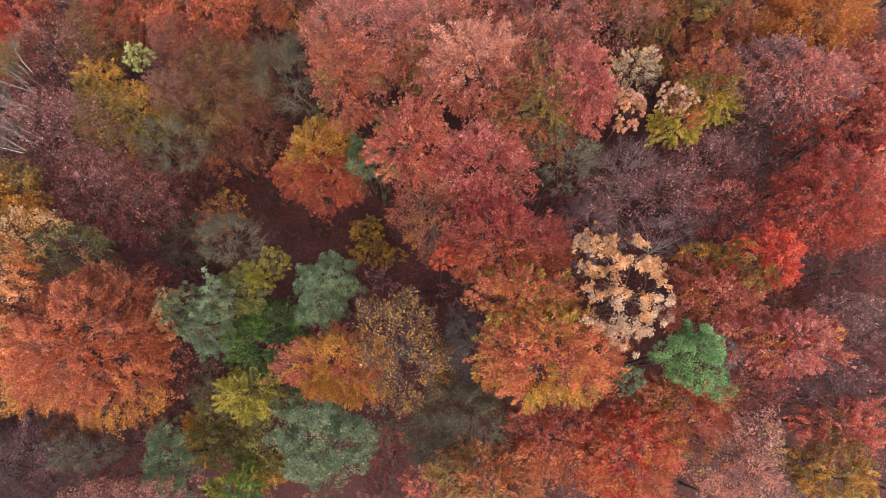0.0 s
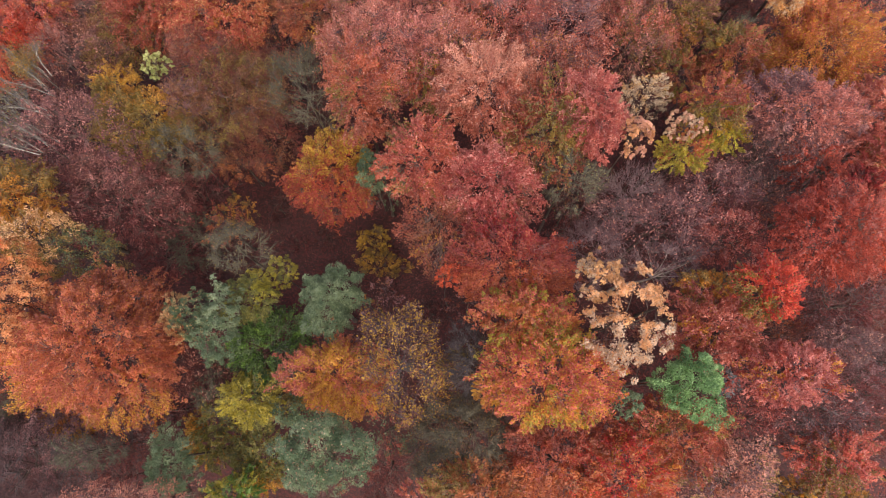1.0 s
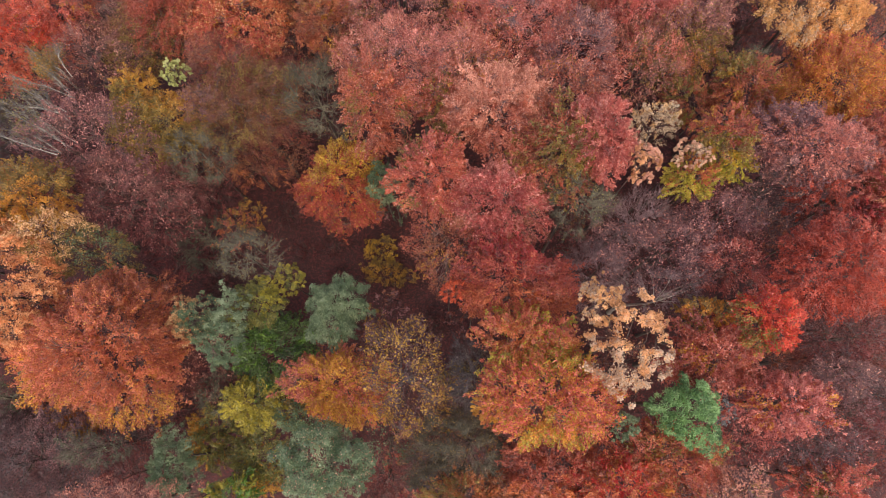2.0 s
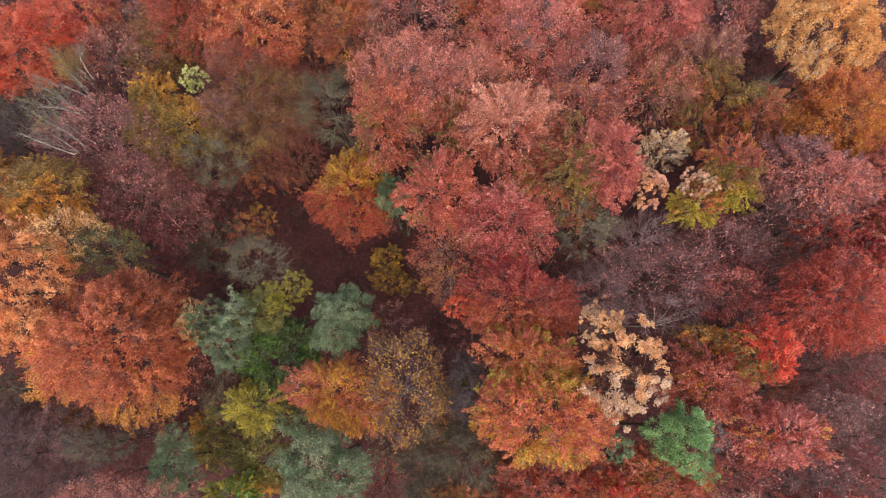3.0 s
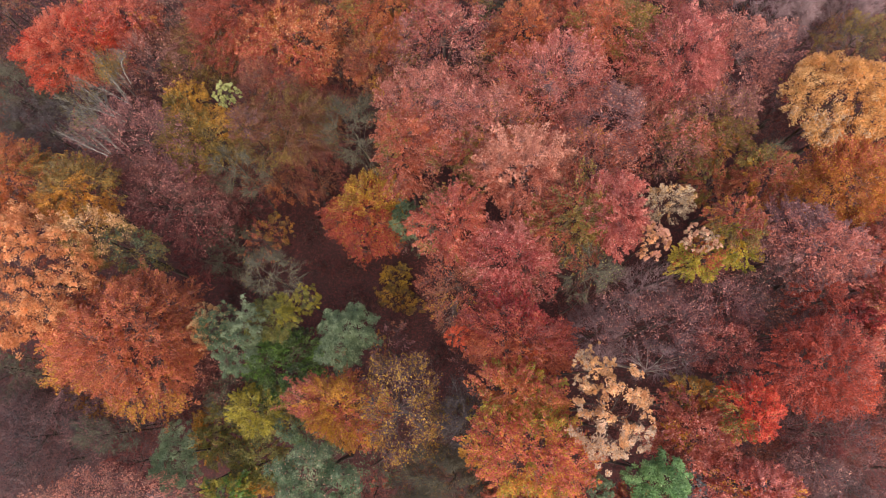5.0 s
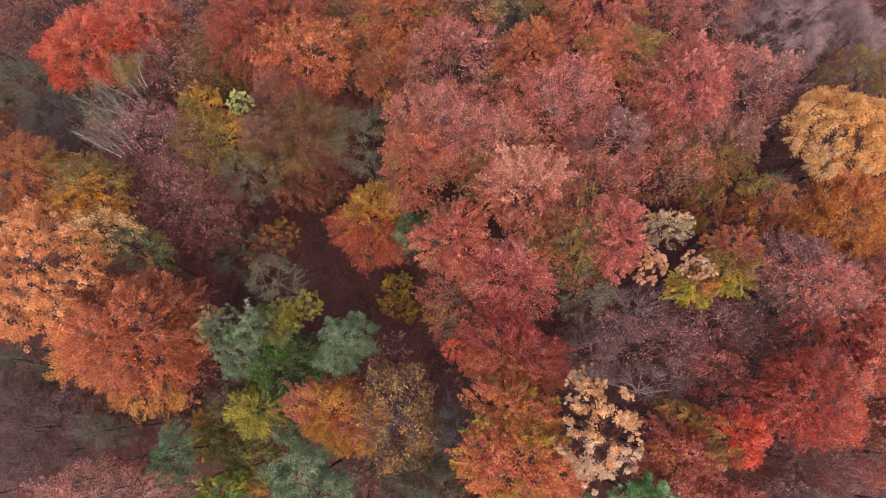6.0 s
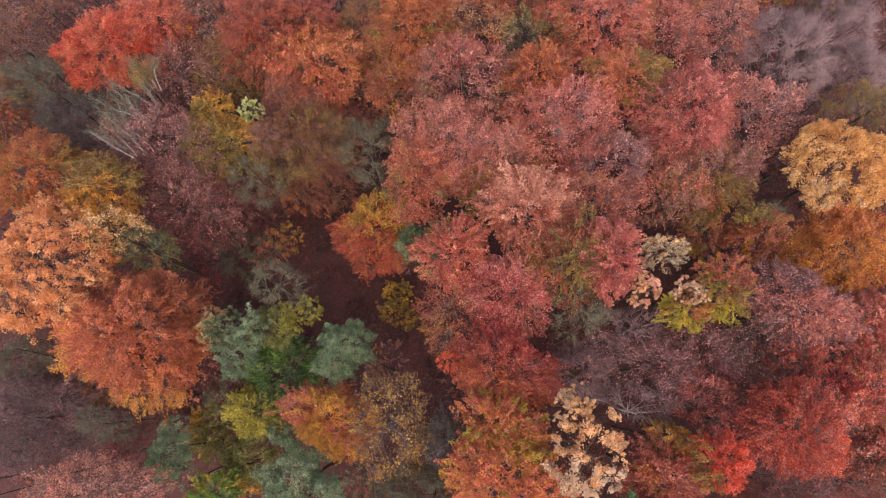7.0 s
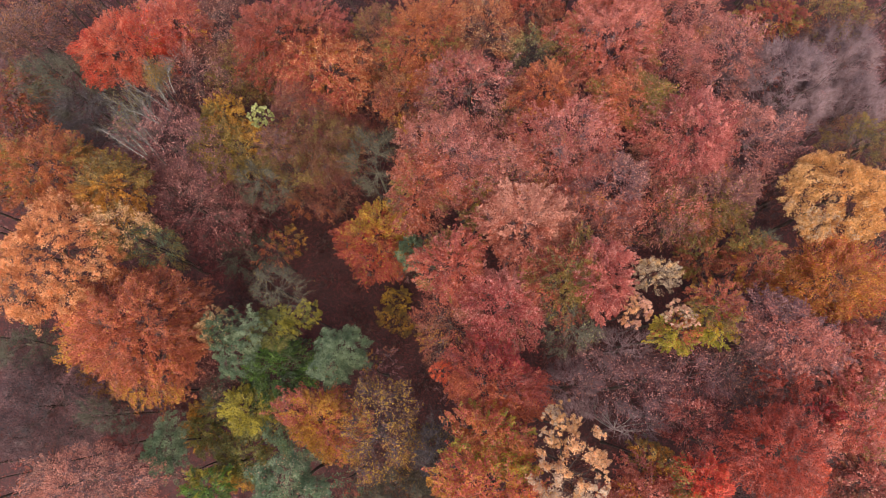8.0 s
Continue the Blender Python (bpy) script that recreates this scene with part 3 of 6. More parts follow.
tree("beech", -12.3, 22.4, 14.5, 4.7, 4.5, "CRIMSON", "maple with yellow top and crimson skirt", second="ORANGE", share=0.36, side=(0.3, 0.5, 1.3), third="YELLOW", share3=0.24, side3=(0.2, 0.6, 1.2), density=1.30, turn=9)
tree("soft", -7.6, 22.0, 17.0, 1.8, 2.1, "GREYG", "small grey-green conifer in the shade", second="LGREYG", share=0.30, side=(0, -1, 0), turn=9)
tree("sparse", -4.6, 30.9, 24.5, 5.3, 4.1, "PINK", "dusty pink beech with thinning leaves", second="MAUVE", share=0.40, third="OLIVE", share3=0.14, fleck="PALEP", flecks=0.16)
tree("beech", -2.7, 28.1, 22.5, 1.9, 3.3, "OLIVE", "narrow olive oak between beeches", second="RUST", share=0.50)
tree("beech", 2.8, 26.5, 26.5, 4.7, 4.5, "PALEP", "pale pink beech with feathery leaf sprays", second="ROSE", share=0.40, side=(0, -1, 0))
tree("beech", -2.7, 20.7, 24.5, 3.5, 3.9, "SALMON", "salmon beech with radiating leaf sprays", second="ROSE", share=0.50, third="OLIVE", share3=0.14, fleck="PALEP", flecks=0.10, turn=9)
tree("beech", 3.7, 18.6, 25.5, 4.0, 3.8, "ROSE", "rose-red beech with feathery upper sprays", second="PALEP", share=0.35, side=(0, 1, 0), third="BROWN", share3=0.16, fleck="PALEP", flecks=0.10)
tree("sparse", -0.8, 15.0, 22.0, 3.7, 3.9, "RUST", "pinkish-brown beech with fine thinning leaves", second="BROWN", share=0.40, third="GOLD", share3=0.07)
tree("beech", 11.3, 23.8, 28.0, 2.7, 3.6, "ROSE", "deep rose beech beside the cream oak", second="PINK", share=0.30, fleck="PALEP", flecks=0.10, density=1.15, turn=9)
tree("beech", 8.2, 23.1, 27.0, 4.3, 3.9, "OLIVE", "rust beech turning olive-gold below", second="RUST", share=0.55)
tree("sparse", 8.3, 30.0, 24.5, 4.7, 3.5, "SALMON", "salmon-mauve beech with thinning leaves", second="MAUVE", share=0.40, third="GOLD", share3=0.07, fleck="PALEP", flecks=0.16)
tree("beech", -14.8, 43.9, 22.5, 4.7, 4.8, "ORANGE", "bright orange beech in dense leaf", turn=21, second="RUST", share=0.35, third="OLIVE", share3=0.14)
tree("sparse", -8.7, 47.3, 23.0, 3.8, 3.8, "ORANGE", "orange-tan oak with thinning leaves", turn=21, second="CREAM", share=0.35, third="BROWN", share3=0.16)
tree("sparse", -3.1, 46.9, 20.5, 2.8, 3.6, "PALEOL", "grey-green tree with fine dull leaves", turn=21, second="DGREY", share=0.40)
tree("sparse", -7.7, 39.5, 23.5, 6.0, 5.3, "ROSE", "mauve-rose beech with feathery twigs", turn=21, second="MAUVE", share=0.45, third="OLIVE", share3=0.14, fleck="PALEP", flecks=0.16)
tree("beech", -0.2, 42.1, 23.0, 4.0, 2.9, "ORANGE", "orange-red beech among pink ones", turn=21, second="RUST", share=0.40, third="BROWN", share3=0.16)
tree("sparse", 3.5, 37.1, 25.0, 6.5, 5.8, "PINK", "dusty red beech with fine thinning leaves", turn=21, second="SALMON", share=0.50, third="GOLD", share3=0.07, fleck="PALEP", flecks=0.16)
tree("beech", 8.9, 44.7, 23.0, 4.5, 3.1, "SALMON", "rust beech turning olive at one side", turn=21, second="OLIVE", share=0.45, side=(1, 0, 0), third="OLIVE", share3=0.14, fleck="PALEP", flecks=0.10, density=1.20)
tree("beech", 16.0, 42.3, 24.5, 5.4, 5.1, "PINK", "rose-pink beech with feathery sprays", turn=21, second="ROSE", share=0.40, third="BROWN", share3=0.16, fleck="PALEP", flecks=0.10)
tree("sparse", 9.8, 34.0, 24.5, 4.2, 4.4, "MAUVE", "dark mauve beech with twiggy crown", turn=21, second="ROSE", share=0.40, fleck="PALEP", flecks=0.09)
tree("beech", 4.6, 50.9, 23.5, 7.0, 5.0, "PINK", "dusty pink beech with wide feathery crown", turn=21, second="SALMON", share=0.40, third="OLIVE", share3=0.14, fleck="PALEP", flecks=0.10)
tree("beech", 3.4, 56.9, 23.0, 4.9, 3.1, "PINK", "salmon-pink beech in feathery leaf", second="SALMON", share=0.40, turn=21)
tree("sparse", 10.8, 56.8, 23.0, 4.7, 3.2, "PINK", "rose-pink beech with fine thinning leaves", second="ROSE", share=0.40, fleck="PALEP", flecks=0.12, turn=21)
tree("beech", -4.8, 52.1, 22.0, 3.8, 3.0, "RUST", "rust-brown beech in dense leaf among pink ones", second="BROWN", share=0.40, turn=21)
tree("sparse", 12.4, 51.7, 22.0, 4.0, 4.0, "PINK", "rose-brown beech with thinning leaves", turn=21, second="ROSE", share=0.40, third="BROWN", share3=0.16, fleck="PALEP", flecks=0.16)
tree("sparse", 17.0, 53.8, 23.5, 5.0, 5.0, "PINK", "pinkish beech with grey twigs", turn=21, second="MAUVE", share=0.40, third="GOLD", share3=0.07, fleck="PALEP", flecks=0.16)
tree("bare", 23.9, 52.4, 25.0, 6.1, 5.1, "MAUVE", "bare mauve-grey beech with radiating twigs", turn=21, density=1.30)
tree("bare", 29.7, 58.6, 22.0, 4.7, 5.1, "MAUVE", "bare dark grey beech with fine twigs", turn=21, density=1.30)
tree("beech", 21.0, 59.7, 21.5, 3.7, 2.4, "RUST", "rust beech with olive patches", turn=21, second="OLIVE", share=0.40, third="GOLD", share3=0.07)
tree("sparse", 27.6, 62.7, 21.0, 4.5, 3.0, "BROWN", "olive-brown tree with thin crown", turn=21, second="OLIVE", share=0.50)
tree("sparse", 22.4, 45.0, 23.5, 4.9, 4.5, "MAUVE", "mauve-pink beech with bare twigs", turn=21, second="PINK", share=0.50, fleck="PALEP", flecks=0.20)
tree("beech", 20.4, 37.4, 22.5, 5.4, 3.5, "DUSK", "dusky rose beech turning olive below", turn=21, second="OLIVE", share=0.40, side=(0, -1, 0), third="GOLD", share3=0.07, fleck="PALEP", flecks=0.10)
tree("sparse", 16.3, 33.9, 22.5, 5.5, 3.1, "SALMON", "russet beech with thinning leaves", turn=21, second="DUSK", share=0.40, third="OLIVE", share3=0.14, fleck="PALEP", flecks=0.16)
tree("sparse", -7.5, 32.3, 24.5, 5.5, 4.8, "PINK", "rose beech with fine feathery sprays", turn=21, second="ROSE", share=0.50, third="BROWN", share3=0.16, fleck="PALEP", flecks=0.16)
tree("sparse", -0.4, 31.6, 24.5, 3.7, 4.0, "PINK", "dusty pink beech with thin crown", turn=21, second="SALMON", share=0.40, third="GOLD", share3=0.07, fleck="PALEP", flecks=0.16)
tree("beech", 5.4, 11.7, 25.5, 5.3, 4.1, "RUST", "red beech with orange lower sprays", second="CRIMSON", share=0.20, side=(0, 1, 0), third="ORANGE", share3=0.42, side3=(0, -1, 0))
tree("beech", 0.1, 10.7, 22.0, 1.3, 1.1, "SCARLET", "small scarlet maple top")
tree("beech", 6.4, 6.7, 26.5, 3.8, 2.8, "ORANGE", "orange beech with rust-red sprays", second="SALMON", share=0.30, side=(0, 1, 0), third="YGREEN", share3=0.28, side3=(0, 0, 0), density=1.20)
tree("beech", 8.3, 2.6, 28.0, 5.1, 4.1, "SALMON", "salmon and gold maple with wide crown", second="GOLD", share=0.20, third="YGREEN", share3=0.24, side3=(0, 0, 0), fleck="GOLD", flecks=0.28)
tree("beech", 3.9, 1.5, 24.0, 1.7, 1.4, "GOLD", "small golden-orange maple in the wood", second="ORANGE", share=0.40)
tree("oak", 11.2, 9.9, 29.5, 1.7, 2.1, "CREAM", "cream oak top with sparse clumped leaves", second="WHITE", share=0.30, side=(-1, 0, 0), gap=0.50, density=1.40)
tree("oak", 13.1, 6.6, 30.5, 3.1, 4.0, "CREAM", "pale cream oak with clumped leaves and gaps", second="WHITE", share=0.45, side=(0, -1, 0), gap=0.55, density=1.10)
# the lighter second green paints a highlight onto the upper crown
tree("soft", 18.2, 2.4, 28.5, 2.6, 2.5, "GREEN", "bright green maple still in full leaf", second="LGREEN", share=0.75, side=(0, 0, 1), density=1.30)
tree("sparse", 21.4, 2.7, 26.0, 1.0, 1.3, "BLUE", "small blue-grey treetop with thin leaves", density=1.30, turn=9)
tree("soft", 14.4, 0.8, 25.0, 1.3, 1.2, "GREYG", "small grey-green treetop in the gap", turn=9, second="LGREYG", share=0.60)
tree("beech", 9.4, -3.6, 23.5, 4.4, 3.5, "RUST", "rust-red beech in dense leaf", second="ORANGE", share=0.40, side=(0, -1, 0), third="BROWN", share3=0.16)
tree("beech", 14.2, -5.1, 25.0, 4.2, 4.2, "ORANGE", "vivid orange beech in dense leaf", second="SCARLET", share=0.30, third="GOLD", share3=0.07)
tree("beech", 18.6, -1.3, 24.5, 4.5, 2.9, "RUST", "rust-orange beech beside the green maple", second="ORANGE", share=0.35, third="OLIVE", share3=0.14)
tree("beech", 3.8, -6.8, 22.5, 5.1, 2.6, "ORANGE", "orange beech with olive fringe", second="OLIVE", share=0.30, side=(-1, 0, 0), third="BROWN", share3=0.16)
tree("beech", -1.3, -7.9, 20.0, 2.2, 1.5, "ROSE", "rose-red small beech in the wood", second="ORANGE", share=0.40, fleck="PALEP", flecks=0.10)
tree("bare", 2.3, 4.1, 22.0, 2.4, 3.5, "DGREY", "bare dark oak with crooked branches", density=1.30)
tree("bare", 2.5, -2.4, 21.5, 4.2, 3.0, "OLIVE", "bare grey oak with lichened twigs", density=1.30)
tree("bare", 0.3, -5.5, 19.0, 3.1, 2.6, "OLIVE", "bare olive-grey tree with fine twigs", density=0.80)
# added tree: its dark leaves fill the deep gap in place of shade
tree("sparse", -5.2, -6.7, 9.0, 3.3, 3.8, "MAROON", "low maroon beech added to darken the deep gap", second="LITTER", share=0.60, density=0.90, turn=0)
tree("beech", -8.9, 1.9, 20.5, 4.7, 3.5, "SALMON", "salmon and gold maple with a crimson edge", second="ROSE", share=0.28, side=(-0.9, 0.4, 0), third="GOLD", share3=0.42, side3=(0.1, -0.2, 0.6), density=1.20)
tree("sparse", -3.8, 3.2, 22.5, 4.4, 5.4, "DMAUVE", "brown oak dotted with golden leaves", second="BROWN", share=0.25, fleck="YELLOW", flecks=0.24, density=0.85)
# paler grey-green on the upward side paints in the lit top
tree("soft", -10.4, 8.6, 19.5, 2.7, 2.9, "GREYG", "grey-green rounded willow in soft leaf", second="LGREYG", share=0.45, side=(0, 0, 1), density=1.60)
tree("soft", -17.9, 8.7, 18.0, 2.5, 2.5, "OLIVG", "olive-green hornbeam with dense leaves", second="YGREEN", share=0.20, side=(0.5, 0.8, 0), turn=9, density=1.10)
tree("soft", -15.6, 11.4, 17.0, 1.5, 1.6, "YGREEN", "small yellow-green hornbeam top beside the olive one", second="OLIVG", share=0.30, turn=9)
tree("beech", -17.1, 4.7, 14.0, 4.3, 4.0, "DGREEN", "dark green hornbeam in the shade", second="BGREEN", share=0.40)
tree("soft", -19.7, 5.8, 20.5, 1.8, 3.6, "LGREYG", "pale grey-green willow with soft crown", second="GREYG", share=0.40, side=(0, -1, 0))
tree("soft", -23.1, 6.7, 20.5, 2.3, 2.1, "GREYG", "grey-green willow turning cream", second="CREAM", share=0.35, side=(-1, 0, 0))
tree("sparse", -23.5, 2.7, 12.0, 3.0, 3.6, "MAROON", "dark maroon tree with thin crown in the shade", second="LITTER", share=0.40, fleck="PALEP", flecks=0.09)
tree("bare", -22.0, 0.0, 13.0, 2.3, 2.6, "GREYG", "grey-green bare tree with fine twigs", density=0.80)
tree("beech", -18.1, -0.2, 14.0, 3.1, 2.8, "YGREEN", "yellow-green maple low in the gap", second="OLIVG", share=0.20, turn=9, density=1.25)
tree("beech", -23.4, -4.0, 9.0, 2.9, 3.3, "OLIVG", "olive-gold hornbeam with thin leaves", second="GOLD", share=0.30, side=(-1, 0, 0))
tree("beech", -17.8, -6.4, 10.0, 3.2, 3.6, "OLIVG", "olive hornbeam with golden lower leaves", second="GOLD", share=0.20, side=(0, -1, 0))
tree("soft", -12.8, -1.3, 13.0, 3.7, 2.3, "GREYG", "grey-green willow under the gold maple", second="OLIVE", share=0.40)
# top leaves take the paler grey-green, light from above put into colour
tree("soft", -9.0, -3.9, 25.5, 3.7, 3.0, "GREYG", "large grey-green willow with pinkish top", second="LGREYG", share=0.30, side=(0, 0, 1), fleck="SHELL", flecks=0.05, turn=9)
tree("beech", -19.0, -9.1, 13.0, 2.8, 2.1, "BGREEN", "bright green young maple", turn=21, second="YGREEN", share=0.30)
tree("soft", -23.4, -5.9, 18.5, 2.1, 3.1, "GREYG", "grey-green fir with soft needles", second="LGREYG", share=0.40, side=(0, 1, 0))
tree("beech", -36.3, -3.2, 11.0, 2.9, 1.8, "ORANGE", "golden-orange lower tree beside the broad beech", second="GOLD", share=0.50, side=(0, -1, 0))
tree("bare", -29.3, -5.0, 21.0, 3.2, 1.6, "GREYG", "bare grey tree with lichened branches", density=0.80)
tree("sparse", -27.5, -10.8, 24.0, 6.1, 3.1, "PINK", "dusty pink beech with feathery crown", turn=21, second="DUSK", share=0.40, fleck="PALEP", flecks=0.09, density=1.00)
tree("sparse", -38.3, -7.4, 19.0, 6.0, 5.7, "DMAUVE", "nearly bare dark mauve-grey beech with fine twigs", turn=21, density=1.20, second="MAUVE", share=0.30)
tree("sparse", -40.5, -11.5, 13.0, 4.9, 3.0, "DMAUVE", "dark mauve beech with few leaves in the gap", share=0.40, second="MAUVE", density=1.00, turn=21)
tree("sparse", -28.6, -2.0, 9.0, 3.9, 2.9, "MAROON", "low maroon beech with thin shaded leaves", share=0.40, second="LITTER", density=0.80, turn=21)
tree("sparse", -31.5, -5.3, 12.0, 5.0, 2.8, "DMAUVE", "dark mauve-brown beech with few leaves in the gap", share=0.40, second="MAROON", density=0.90, turn=21)
tree("sparse", -40.2, -5.7, 14.0, 5.2, 3.4, "DMAUVE", "dark mauve beech with few leaves in the gap", share=0.40, second="MAUVE", density=1.00, turn=21)
tree("bare", -34.8, -5.9, 12.0, 4.9, 2.6, "DGREY", "bare dark grey tree in the gap", turn=9, density=0.80)
tree("bare", -42.3, -2.6, 18.0, 3.8, 2.2, "GREYG", "bare grey-green treetop in the wood", turn=21, density=0.80)
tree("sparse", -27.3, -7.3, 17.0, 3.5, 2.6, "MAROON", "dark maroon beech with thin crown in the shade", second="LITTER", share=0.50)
tree("sparse", -45.8, -5.9, 14.0, 5.5, 3.7, "DMAUVE", "dark mauve beech with few leaves in the gap", second="MAUVE", share=0.40, density=1.00, turn=21)
tree("beech", 30.2, 14.3, 29.0, 4.6, 4.3, "CRIMSON", "large crimson beech in dense leaf", second="ROSE", share=0.25, side=(1, 0, 0), third="SCARLET", share3=0.07, side3=(1, 0, 0))
tree("beech", 24.1, 9.7, 29.0, 2.7, 2.6, "SCARLET", "scarlet maple in full leaf", second="OLIVE", share=0.28, side=(-1, -0.6, 0), density=1.40, turn=9)
tree("beech", 21.2, 10.2, 25.5, 2.6, 1.7, "OLIVE", "olive-gold hornbeam beside the scarlet maple", second="GOLD", share=0.40)
tree("beech", 21.0, 6.9, 26.5, 3.7, 3.2, "ROSE", "brick-rose beech in dense leaf", second="RUST", share=0.40, third="GOLD", share3=0.07, fleck="PALEP", flecks=0.10)
tree("sparse", 18.2, 15.8, 24.0, 5.6, 3.5, "MAUVE", "mauve beech with sparse pinkish leaves", second="DMAUVE", share=0.35, fleck="PALEP", flecks=0.09, density=0.80)
tree("bare", 18.0, 12.6, 23.5, 3.6, 2.0, "MAUVE", "bare pale grey tree with spreading limbs", pale=True, density=0.60)
tree("sparse", 23.7, 14.6, 24.0, 2.8, 2.8, "ROSE", "dull rose beech with thinning leaves", second="RUST", share=0.40, fleck="PALEP", flecks=0.16)
tree("sparse", 22.7, 18.6, 23.5, 4.9, 4.0, "MAUVE", "dark mauve beech with fine twigs", second="MAROON", share=0.40, fleck="PALEP", flecks=0.09)
tree("bare", 16.4, 19.3, 22.0, 4.0, 2.7, "MAUVE", "bare mauve-grey beech with fine twigs", density=0.80)
tree("bare", 10.0, 18.9, 26.0, 2.9, 2.6, "PALEOL", "bare oak with crooked grey branches", grey=True, density=0.80)
tree("sparse", 16.1, 26.6, 26.0, 2.6, 1.7, "WHITE", "cream oak with thin pale leaves", second="CREAM", share=0.25, density=1.30, turn=9)
tree("oak", 15.0, 22.2, 26.8, 1.5, 1.8, "SHELL", "small shell-pink oak top with gaps", second="CREAM", share=0.40, gap=0.22, density=1.40, turn=9)
tree("oak", 19.0, 23.3, 26.5, 1.6, 1.2, "SHELL", "cream oak top with thin leaves", second="WHITE", share=0.30, gap=0.22, density=1.40, turn=9)
tree("beech", 19.5, 21.8, 24.5, 2.5, 2.0, "YGREEN", "yellow-green maple with orange side", second="ORANGE", share=0.35, side=(0, 0.6, 0.6), density=1.20, turn=9)
tree("beech", 22.9, 24.2, 24.5, 2.2, 2.5, "YGREEN", "yellow-green hornbeam beside cream oaks", second="YELLOW", share=0.30)
tree("beech", 21.5, 25.3, 27.0, 2.7, 2.2, "RUST", "rust maple with olive underside", second="OLIVE", share=0.35, side=(0, -1, 0), third="GOLD", share3=0.07)
tree("beech", 29.3, 25.2, 27.5, 4.9, 3.6, "MAUVE", "rounded mauve-pink beech with dense twiggy crown", second="PINK", share=0.30, side=(0, 0, 1), fleck="PALEP", flecks=0.06)
tree("sparse", 26.8, 22.5, 24.5, 3.7, 4.8, "DMAUVE", "grey-mauve beech, almost leafless", second="MAUVE", share=0.40, fleck="PALEP", flecks=0.09)
tree("beech", 33.0, 32.7, 25.0, 5.7, 4.5, "ORANGE", "orange beech with olive lower leaves", turn=21, second="SALMON", share=0.35, side=(0, 0.6, 0), third="SCARLET", share3=0.12, side3=(1, 0, 0), fleck="GOLD", flecks=0.25, density=1.30)
tree("oak", 30.4, 40.1, 26.5, 5.2, 4.8, "CREAM", "golden tan oak, paler on its shaded side", turn=21, second="OAKG", share=0.62, side=(0.7, 0.7, 0), third="WHITE", share3=0.08, side3=(-0.3, -1, 0))
tree("sparse", 32.1, 46.7, 14.0, 3.5, 2.6, "DMAUVE", "low grey-mauve beech under the golden oak", second="MAROON", share=0.40, density=0.80, turn=17)
# shade under the oak is put into this tree's second leaf colour
tree("sparse", 29.7, 43.0, 12.0, 3.3, 2.9, "MAROON", "low dark maroon beech under the golden oak", second="LITTER", share=0.40, density=0.80, turn=17)
tree("sparse", 32.7, 48.5, 23.0, 3.8, 2.8, "OLIVE", "olive-brown tree beyond the golden oak", turn=21, second="BROWN", share=0.40)
tree("beech", 25.3, 32.1, 23.5, 3.3, 3.0, "RUST", "rust beech with olive crown top", turn=21, second="OLIVE", share=0.40, side=(0, 1, 0), third="GOLD", share3=0.07)
tree("bare", 25.3, 34.1, 24.0, 1.5, 1.2, "GREYG", "small bare pale treetop", turn=21, density=0.80)
tree("beech", 30.6, 21.0, 24.5, 3.1, 2.1, "CRIMSON", "dark crimson beech under the mauve one", second="MAROON", share=0.40)
tree("beech", 36.3, 26.2, 25.5, 3.1, 2.9, "ROSE", "rose-pink beech with feathery sprays", turn=21, second="PINK", share=0.40, third="GOLD", share3=0.07, fleck="PALEP", flecks=0.10)
tree("beech", 37.9, 20.5, 25.5, 3.3, 4.2, "SALMON", "salmon beech with olive side", turn=21, second="PINK", share=0.40, side=(0, 0, 0), third="OLIVE", share3=0.14, fleck="PALEP", flecks=0.10)
tree("sparse", 32.2, 9.6, 25.0, 3.7, 2.9, "MAROON", "dark maroon beech with thinning leaves", second="DMAUVE", share=0.40)
tree("beech", 26.0, 3.6, 27.5, 4.1, 2.4, "PINK", "salmon-rust beech with layered sprays", second="RUST", share=0.50, third="GOLD", share3=0.07, fleck="PALEP", flecks=0.10)
tree("sparse", 31.6, 6.1, 25.5, 2.8, 1.8, "MAUVE", "mauve-pink beech with thin layered crown", second="DMAUVE", share=0.50, fleck="PALEP", flecks=0.06)
tree("sparse", 24.6, 0.4, 23.0, 3.3, 2.1, "MAROON", "maroon beech with thin shaded crown", second="ROSE", share=0.40)
tree("sparse", 29.9, 0.7, 24.0, 4.7, 2.4, "DMAUVE", "dark mauve beech with fine bare twigs", second="MAROON", share=0.40, fleck="PALEP", flecks=0.04)
tree("sparse", 22.7, -5.1, 25.0, 3.8, 3.8, "PINK", "pinkish-mauve beech with thinning leaves", second="MAUVE", share=0.50, third="OLIVE", share3=0.14, fleck="PALEP", flecks=0.16)
tree("beech", 31.3, -2.7, 23.5, 3.4, 2.6, "SALMON", "salmon-orange beech with olive fringe", second="OLIVE", share=0.30, side=(0, -1, 0), third="BROWN", share3=0.16, fleck="PALEP", flecks=0.10)
tree("beech", 31.3, -6.5, 21.5, 3.7, 2.2, "GOLD", "gold-olive hornbeam in dense leaf", second="OLIVE", share=0.50)
tree("bare", 28.0, -6.7, 20.0, 2.2, 2.5, "DGREY", "bare dark tree in the gap", density=0.80)
tree("sparse", 33.9, 3.1, 23.0, 2.1, 2.4, "MAROON", "maroon beech with thin crown", second="MAUVE", share=0.50)
tree("beech", -14.5, 37.6, 19.0, 3.5, 3.8, "RUST", "rust-brown beech between taller orange trees", turn=10, second="BROWN", share=0.40, third="GOLD", share3=0.07)
